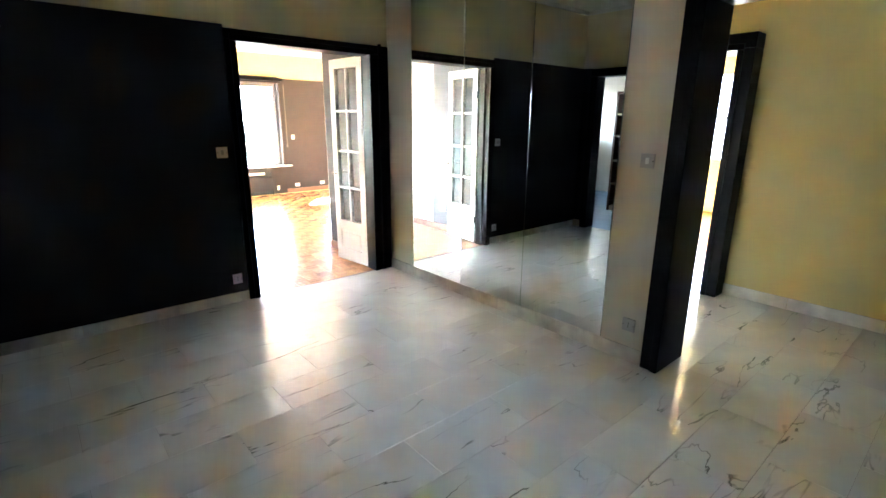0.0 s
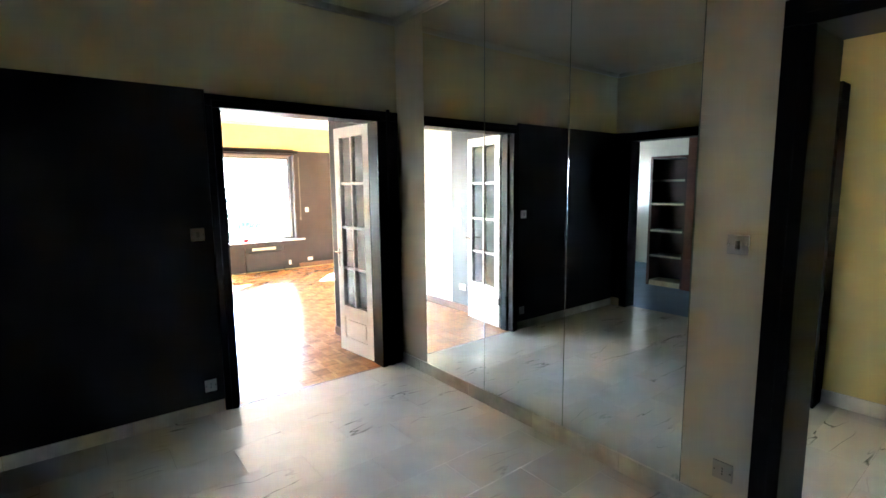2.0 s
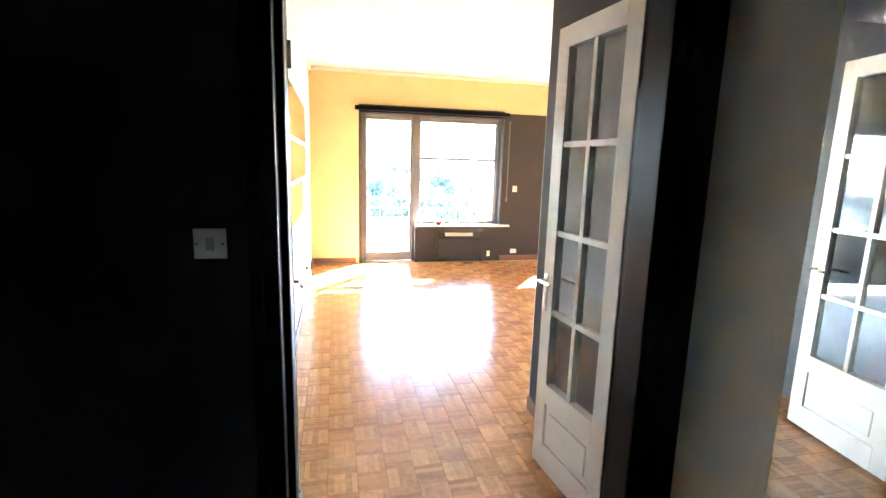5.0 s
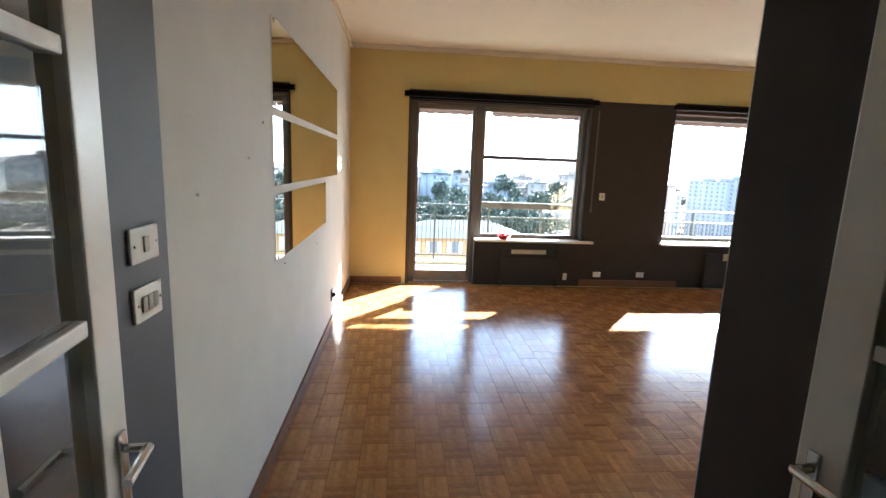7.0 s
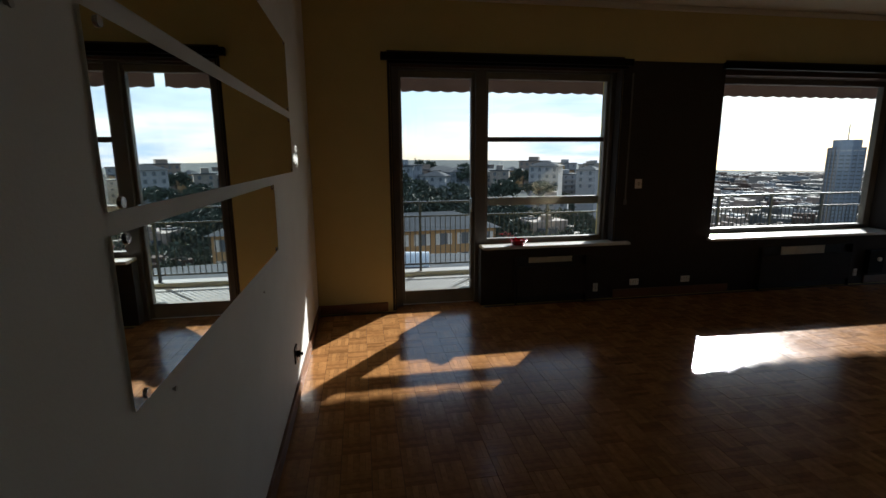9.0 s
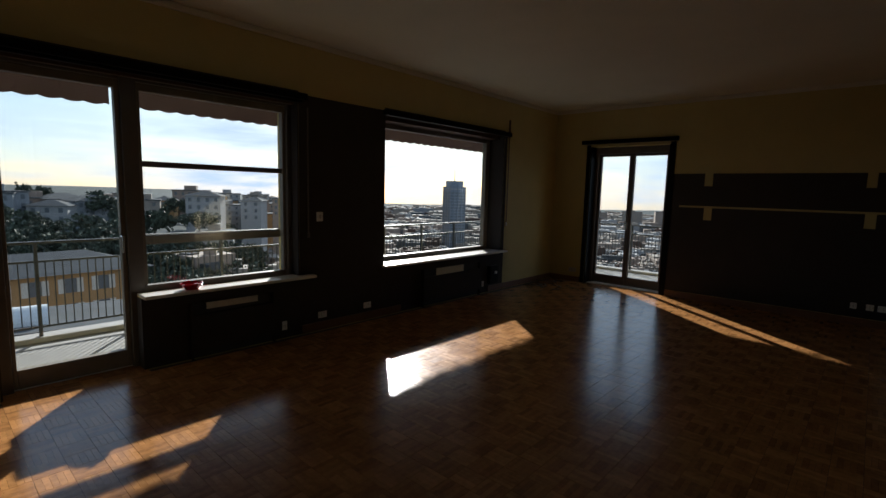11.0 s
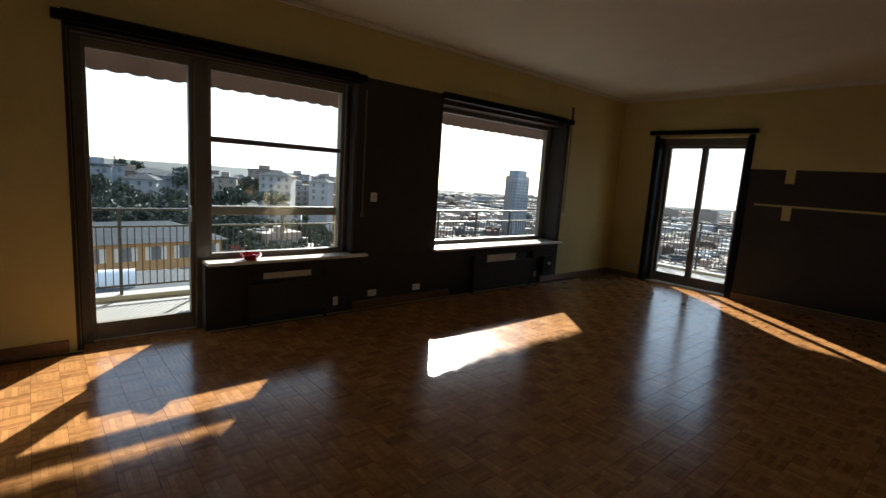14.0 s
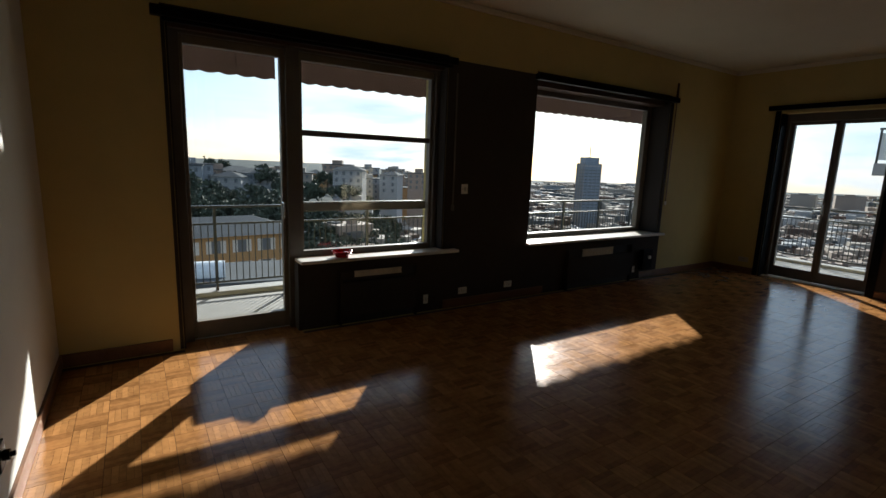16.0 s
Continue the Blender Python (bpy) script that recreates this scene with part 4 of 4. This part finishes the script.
SHUTTER = material("pale_shutter", (0.48, 0.45, 0.40), 0.7)
def apartment_house(d, yaw, top_el, width, depth, mat, label, turn=0.0, storeys=6, roof="flat", base=None, win=(1.3, 1.7), balconies=False):
    p = spot(d, yaw, top_el)
    zb = (hill_z(p.x, p.y) - 2) if base is None else base
    h = p.z - zb
    ob = thing("apartment_building", pose(p.x, p.y, zb, 0, 0, -yaw + turn), label, "building", "city buildings")
    part("wall", boxes((-width / 2, width / 2, 0, depth, 0, h)), mat, ob)
    if roof == "flat":
        rf = part("roof", boxes((-width / 2 - 0.5, width / 2 + 0.5, -0.5, depth + 0.5, h, h + 0.5)), ROOF, ob)
        part("roof_hut", boxes((-width * 0.2, width * 0.15, depth * 0.3, depth * 0.7, h + 0.5, h + 2.8)), mat, rf)
    else:
        bm = bmesh.new()
        o = 0.8
        b = [bm.verts.new(q) for q in ((-width / 2 - o, -o, h), (width / 2 + o, -o, h), (width / 2 + o, depth + o, h), (-width / 2 - o, depth + o, h))]
        r = [bm.verts.new(q) for q in ((-width / 2 + depth / 2, depth / 2, h + depth * 0.2), (width / 2 - depth / 2, depth / 2, h + depth * 0.2))]
        for q in ((b[0], b[1], r[1], r[0]), (b[2], b[3], r[0], r[1]), (b[1], b[2], r[1]), (b[3], b[0], r[0]), (b[3], b[2], b[1], b[0])):
            bm.faces.new(q)
        part("roof", bm, ROOF, ob)
    n = max(2, int(width / 3.4))
    step = 3.2
    for s in range(storeys):
        z = h - (s + 1) * step + 0.75
        if z < 0.3:
            break
        for k in range(n):
            u = -width / 2 + (k + 0.5) * width / n
            w = new("window", window_mesh(*win))
            w.parent = ob
            w.location = (u, 0, z)
        if balconies:
            part("balcony", boxes((-width * 0.1, width * 0.32, -1.3, 0, z - 0.9, z - 0.7), (-width * 0.1, width * 0.32, -1.3, -1.22, z - 0.7, z + 0.25)), FACADE[4], ob)
    return ob


O, SA, GR, RO, WH = FACADE
near = apartment_house(74, 8.5, -8.6, 21, 11, O, "orange rendered house with white shutters and grey roof", turn=14, storeys=2, roof="hip", win=(1.2, 1.8))
for k in range(6):
    for s in range(2):
        z = (spot(74, 8.5, -8.6).z - near.location.z) - (s + 1) * 3.2 + 0.75
        part("shutter", boxes((-10.5 + (k + 0.5) * 3.5 - 1.3, -10.5 + (k + 0.5) * 3.5 - 0.62, -0.12, -0.04, z, z + 1.8), (-10.5 + (k + 0.5) * 3.5 + 0.62, -10.5 + (k + 0.5) * 3.5 + 1.3, -0.12, -0.04, z, z + 1.8)), SHUTTER, near)
p = spot(46, 11, -13.2)
ob = thing("flat_roof_building", pose(p.x, p.y, hill_z(p.x, p.y), 0, 0, -8), "low building with a pale flat roof", "building", "city buildings")
part("wall", boxes((-13, 13, -3, 5, 0, p.z - hill_z(p.x, p.y))), SA, ob)
part("roof", boxes((-13.3, 13.3, -3.3, 5.3, p.z - hill_z(p.x, p.y), p.z - hill_z(p.x, p.y) + 0.4)), ROOF, ob)
q = spot(46, 6.4, -12.4)
ob = thing("roof_dome", pose(q.x, q.y, p.z + 0.4, 0, 0, -8), "pale vaulted skylight cover on the flat roof", "skylight")
bm = bmesh.new()
bmesh.ops.create_cone(bm, cap_ends=True, segments=24, radius1=1.25, radius2=1.25, depth=2.6, matrix=Matrix.Rotation(radians(90), 4, "Y"))
bmesh.ops.bisect_plane(bm, geom=bm.verts[:] + bm.edges[:] + bm.faces[:], plane_co=(0, 0, 0.02), plane_no=(0, 0, -1), clear_outer=True)
part("vault", bm, TANKMAT, ob)
for u in (-1.3, -0.65, 0, 0.65, 1.3):
    part("rib", tube(bmesh.new(), (u, -1.25, 0.05), (u, -1.25, 0.0), 0.05), TANKMAT, ob)

for d, yaw, el, w, dp, m, st, bal, lab in (
        (250, 6.0, -1.9, 16, 12, SA, 3, False, "sand coloured villa on the hill"), (235, 9.5, -2.7, 15, 12, WH, 3, True, "pale hill house with terraces"), (270, 13.2, -1.7, 16, 14, RO, 5, True, "rose rendered apartment block on the hill"),
        (255, 15.6, -2.4, 10, 12, SA, 4, False, "narrow sand coloured block"), (300, 20.2, -0.6, 17, 16, RO, 8, False, "tall rose beige apartment block"), (285, 21.3, -2.3, 16, 14, SA, 6, True, "balconied sand block beside the tall one"),
        (310, 24.0, -2.1, 20, 15, WH, 6, True, "white balconied apartment block"), (330, 27.0, -1.9, 20, 15, SA, 7, False, "plain beige apartment block"), (350, 30.0, -2.3, 22, 15, WH, 7, True, "white slab block on the slope"),
        (240, 2.0, -2.6, 18, 12, WH, 3, False, "low pale villa on the hill"), (260, -3.0, -2.2, 18, 12, SA, 3, False, "sand villa among trees"), (190, 22.5, -5.0, 12, 9, WH, 3, False, "small white house below the pines"),
        (420, 34.0, -0.6, 26, 18, GR, 18, False, "grey slab tower in the haze"), (430, 37.0, -0.3, 30, 18, GR, 18, False, "wide grey slab tower in the haze"), (1300, 43.0, -2.2, 44, 20, SA, 9, False, "far sand coloured apartment block"), (1400, 45.6, -2.1, 60, 20, GR, 9, False, "far grey slab block in haze"),
        (1400, 53.0, -2.2, 60, 24, SA, 9, False, "far beige block behind the tower"), (1250, 66.0, -1.9, 40, 20, RO, 9, False, "far rose apartment block"), (1200, 69.5, -1.7, 42, 20, SA, 9, False, "far sand apartment block"), (1150, 73.0, -1.6, 44, 20, RO, 9, False, "far rose slab block"), (1300, 62.5, -2.0, 60, 20, GR, 9, False, "far grey slab block")):
    apartment_house(d, yaw, el, w, dp, m, lab, turn=random.Random(int(d + yaw * 7)).uniform(-14, 14), storeys=st, balconies=bal)

hr = random.Random(8)
for i in range(70):
    yw = hr.uniform(-6, 30)
    apartment_house(hr.uniform(215, 460), yw, hr.uniform(-3.6, -0.8), hr.uniform(9, 17), 11, hr.choice(FACADE), "small hillside house among the others", turn=hr.uniform(-30, 30), storeys=3, roof=hr.choice(("flat", "hip")), balconies=False)
# tower
p = spot(560, 49.3, 0.6)
zb = hill_z(p.x, p.y)
ob = thing("office_tower", pose(p.x, p.y, zb, 0, 0, -49.6 + 30), "dark glazed office tower with pale fins and a mast", "tower")
H = p.z - zb
part("shaft", boxes((-10, 10, -8, 8, 0, H)), TOWERMAT, ob)
for u in (-10, -5, 0, 5, 10):
    part("fin", boxes((u - 0.6, u + 0.6, -8.6, -8, 0, H)), TOWERMAT, ob)
for k in range(22):
    z = H - 8 - k * 3.4
    part("window_band", boxes((-10.2, 10.2, -8.2, 8.2, z, z + 1.3)), WINDARK, ob)
for u in (-8, -2.7, 2.7, 8):
    part("fin", boxes((10, 10.6, u - 0.6, u + 0.6, 0, H), (-10.6, -10, u - 0.6, u + 0.6, 0, H)), FACADE[1], ob)
part("crown", boxes((-8, 8, -6.5, 6.5, H, H + 6.5)), TOWERMAT, ob)
part("crown_band", boxes((-10.4, 10.4, -8.4, 8.4, H - 3.5, H - 2.2)), FACADE[4], ob)
part("mast", boxes((-0.3, 0.3, -0.3, 0.3, H + 6.5, H + 20)), IRON, ob)

# neighbour's balcony beside the end door
p = spot(20, 74.2, 0)
ob = thing("neighbour_building", pose(p.x, p.y, 0.25, 0, 0, -74.2), "pale neighbouring building with a railed balcony", "building")
part("wall", boxes((0.9, 6, 0, 8, -45, 9)), FACADE[4], ob)
bal = part("balcony", boxes((-0.1, 0.9, 0, 4, 1.25, 1.6)), FACADE[4], ob)
for u in (-0.05, 0.4, 0.85):
    part("rail_post", boxes((u - 0.03, u + 0.03, 0.03, 0.09, 1.6, 2.65)), IRON, bal)
part("rail", boxes((-0.1, 0.9, 0.02, 0.1, 2.6, 2.66)), IRON, bal)
part("rail_panel", boxes((-0.05, 0.85, 0.05, 0.07, 1.7, 2.5)), TANKMAT, bal)

# roofs of the low city, too many to count
rd = random.Random(11)
for kind, mat, name, num in (("pale", ROOF, "city_roofs_pale", 900), ("wall", FACADE[1], "city_blocks_sand", 1500), ("rose", FACADE[3], "city_blocks_rose", 1000), ("tile", TILE, "city_roofs_tile", 900), ("white", FACADE[4], "city_blocks_white", 700)):
    verts, faces = [], []
    for i in range(num):
        yaw = rd.uniform(20, 88)
        d = 75 * (2600 / 75) ** (rd.random() ** 0.8)
        if yaw < 28 and (d > 150 or d < 90):
            continue
        x, y = EYE.x + d * math.sin(radians(yaw)), EYE.y + d * math.cos(radians(yaw))
        z = hill_z(x, y)
        s = 1 + d / 900
        w, l, h = rd.uniform(2, 6) * s, rd.uniform(2.5, 8) * s, rd.uniform(4, 13) * (0.8 + d / 1500)
        ca, sa = math.cos(rd.choice((0.3, 0.5, 1.1)) + rd.gauss(0, 0.1)), 0
        sa = math.sqrt(1 - min(1, ca * ca))
        b = len(verts)
        for zz in (z - 4, z + h):
            for u, v in ((-w, -l), (w, -l), (w, l), (-w, l)):
                verts.append((x + u * ca - v * sa, y + u * sa + v * ca, zz))
        faces += [[b + 4, b + 5, b + 6, b + 7], [b, b + 1, b + 5, b + 4], [b + 1, b + 2, b + 6, b + 5], [b + 2, b + 3, b + 7, b + 6], [b + 3, b, b + 4, b + 7]]
        for k in range(rd.randint(1, 3)):       # huts, tanks and parapets on the roof
            hu, hv, hs = rd.uniform(-w * 0.6, w * 0.6), rd.uniform(-l * 0.6, l * 0.6), rd.uniform(0.6, 2.0)
            b = len(verts)
            for zz in (z + h, z + h + rd.uniform(0.8, 2.6)):
                for u, v in ((-hs, -hs), (hs, -hs), (hs, hs), (-hs, hs)):
                    verts.append((x + (u + hu) * ca - (v + hv) * sa, y + (u + hu) * sa + (v + hv) * ca, zz))
            faces += [[b + 4, b + 5, b + 6, b + 7], [b, b + 1, b + 5, b + 4], [b + 1, b + 2, b + 6, b + 5], [b + 2, b + 3, b + 7, b + 6], [b + 3, b, b + 4, b + 7]]
    me = bpy.data.meshes.new(name)
    me.from_pydata(verts, [], faces)
    me.materials.append(mat)
    tagged(new(name, me), "dense low city rooftops spreading to the horizon", "city", kind="stuff")


# ---- trees on the slope ----
def crown_mesh(name, seed, rx, rz, clumps, leaves, leaf):
    rd = random.Random(seed)
    verts, faces = [], []
    for c in range(clumps):
        a, t = rd.uniform(0, 6.283), rd.random() ** 0.5
        cx, cy, cz = rx * t * math.cos(a), rx * t * math.sin(a), rz * rd.uniform(-0.9, 1) * math.sqrt(max(0.05, 1 - t * t))
        cr = rx * rd.uniform(0.22, 0.42)
        for k in range(leaves):
            v = Vector((rd.gauss(0, 1), rd.gauss(0, 1), rd.gauss(0, 0.8))).normalized() * cr * rd.uniform(0.6, 1.05)
            o = Vector((cx, cy, cz)) + v
            q = Euler((rd.uniform(0, 6), rd.uniform(0, 6), rd.uniform(0, 6))).to_matrix()
            s = leaf * rd.uniform(0.6, 1.4)
            b = len(verts)
            verts += [tuple(o + q @ Vector(p)) for p in ((-s, -s * 0.6, 0), (s, -s * 0.5, 0), (s * 0.8, s * 0.6, 0), (-s * 0.7, s * 0.7, 0))]
            faces.append([b, b + 1, b + 2, b + 3])
    me = bpy.data.meshes.new(name)
    me.from_pydata(verts, [], faces)
    me.materials.append(LEAF)
    return me


def tree(name, crown, trunk_h, trunk_r, crown_z, label):
    ob = thing(name, pose(0, 0, -200), label, "tree", "trees on the slope")
    bm = bmesh.new()
    bmesh.ops.create_cone(bm, cap_ends=True, segments=8, radius1=trunk_r, radius2=trunk_r * 0.5, depth=trunk_h, matrix=Matrix.Translation((0, 0, trunk_h / 2)))
    for k in range(5):
        a = k * 1.3
        tube(bm, (0, 0, trunk_h * 0.75), (math.cos(a) * trunk_h * 0.25, math.sin(a) * trunk_h * 0.25, trunk_h * 1.05), trunk_r * 0.3, 6)
    part("trunk", bm, BARK, ob)
    c = new("crown", crown)
    c.parent = ob
    c.location = (0, 0, crown_z)
    return ob


protos = [tree("broadleaf_tree", crown_mesh("crown", 1, 4.2, 4.2, 26, 46, 0.42), 5.0, 0.35, 7.0, "dark evergreen tree on the slope"),
          tree("broadleaf_tree", crown_mesh("crown", 2, 5.0, 3.6, 30, 46, 0.45), 5.0, 0.4, 6.5, "broad dark evergreen tree on the slope"),
          tree("cypress_tree", crown_mesh("crown", 3, 1.5, 7.0, 40, 24, 0.35), 2.5, 0.25, 8.0, "slim dark cypress on the slope")]
rd = random.Random(21)
first = set()
for i in range(330):
    yaw, d = rd.uniform(-8, 27), (rd.uniform(96, 172) if rd.random() < 0.85 else rd.uniform(172, 300))
    x, y = EYE.x + d * math.sin(radians(yaw)), EYE.y + d * math.cos(radians(yaw))
    k = rd.choice((0, 0, 0, 1, 1, 1, 2)) if yaw < 12 else rd.choice((0, 1))
    m = pose(x, y, hill_z(x, y) - 0.5, 0, 0, rd.uniform(0, 360))
    s = rd.uniform(0.75, 1.15)
    if k not in first:
        first.add(k)
        protos[k].matrix_world = m
    else:
        ob = copy_thing(protos[k], m)
        ob.scale = (s, s, s * rd.uniform(0.9, 1.1))
p = spot(190, 21.0, -3.9)
pine = tree("stone_pine", crown_mesh("pine_crown", 9, 6.0, 1.3, 34, 40, 0.4), p.z - hill_z(p.x, p.y), 0.4, p.z - hill_z(p.x, p.y) + 1.0, "umbrella shaped stone pine above the houses")
pine.location = (p.x, p.y, hill_z(p.x, p.y))

# ---- floors, piece by piece ----
S = 0.14
def parquet_mesh(turned):
    """One mosaic square of five fingers."""
    bm = bmesh.new()
    w = (S - 0.001) / 5
    for i in range(5):
        a = i * w + 0.0004
        b = (i + 1) * w - 0.0004
        p = [(a, 0.0004), (b, 0.0004), (b, S - 0.0014), (a, S - 0.0014)]
        if turned:
            p = [(y, x) for x, y in p][::-1]
        top = [bm.verts.new((x, y, 0.0)) for x, y in p]
        bot = [bm.verts.new((x, y, -0.011)) for x, y in p]
        bm.faces.new(top)
        for k in range(4):
            bm.faces.new((bot[k], bot[(k + 1) % 4], top[(k + 1) % 4], top[k]))
    bmesh.ops.recalc_face_normals(bm, faces=bm.faces)
    return bm


# turned squares take the darker oak that paints in their weaker sheen
SQUARES = [mesh_of("parquet_square", parquet_mesh(t), PARQ_DIM if t else PARQ) for t in (False, True)]
parquet = thing("parquet_floor", ID, "glossy worn oak mosaic parquet in basket weave", "floor", kind="structure")
verts, faces, slots = [], [], []
rd = random.Random(3)
count = 0
nx, ny = int((XE + 0.3 - XL) / S) + 1, int((YO - 0.2) / S) + 1
for i in range(nx):
    for j in range(ny):
        x, y = XL + i * S, 0.005 + j * S
        me = SQUARES[(i + j) % 2]
        dz = rd.uniform(-0.0008, 0)
        if x > XE - 0.02 and not (3.8 < y < 5.0):
            continue
        if y > YW - 0.1 and not (-0.95 < x < -0.15):
            continue
        if x < 1.15 and 1.0 < y < 4.55 and count < 300:
            ob = new("parquet_square", me)
            ob.parent = parquet
            ob.location = (x, y, dz)
            count += 1
            continue
        base = len(verts)
        verts += [(v.co.x + x, v.co.y + y, v.co.z + dz) for v in me.vertices]
        faces += [[base + k for k in f.vertices] for f in me.polygons]
        slots += [(i + j) % 2] * len(me.polygons)
me = bpy.data.meshes.new("parquet_rest")
me.from_pydata(verts, [], faces)
me.materials.append(PARQ)
me.materials.append(PARQ_DIM)
me.polygons.foreach_set("material_index", slots)
rest = new("parquet_rest", me)
rest.parent = parquet
rest["kind"] = "stuff"

slabs = thing("marble_floor", ID, "polished white marble slabs with dark veins", "floor", kind="structure")
TX, TY = 0.60, 0.30
SLAB = mesh_of("marble_slab", boxes((0, TX - 0.0015, 0, TY - 0.0015, -0.02, 0.0)), MARBLE)
for j in range(20):
    for i in range(11):
        x, y = HX - 0.1 + i * TX - (0.3 if j % 2 else 0), -0.005 - (j + 1) * TY
        if -4.9 < y and x < 1.9:
            ob = new("marble_slab", SLAB)
            ob.parent = slabs
            ob.location = (x, y, rd.uniform(-0.0004, 0))
setting("threshold", boxes((-1.41, -0.21, -0.004, 0.014, -0.02, 0.001)), WOODTRIM, "brown wooden doorway threshold", "trim")
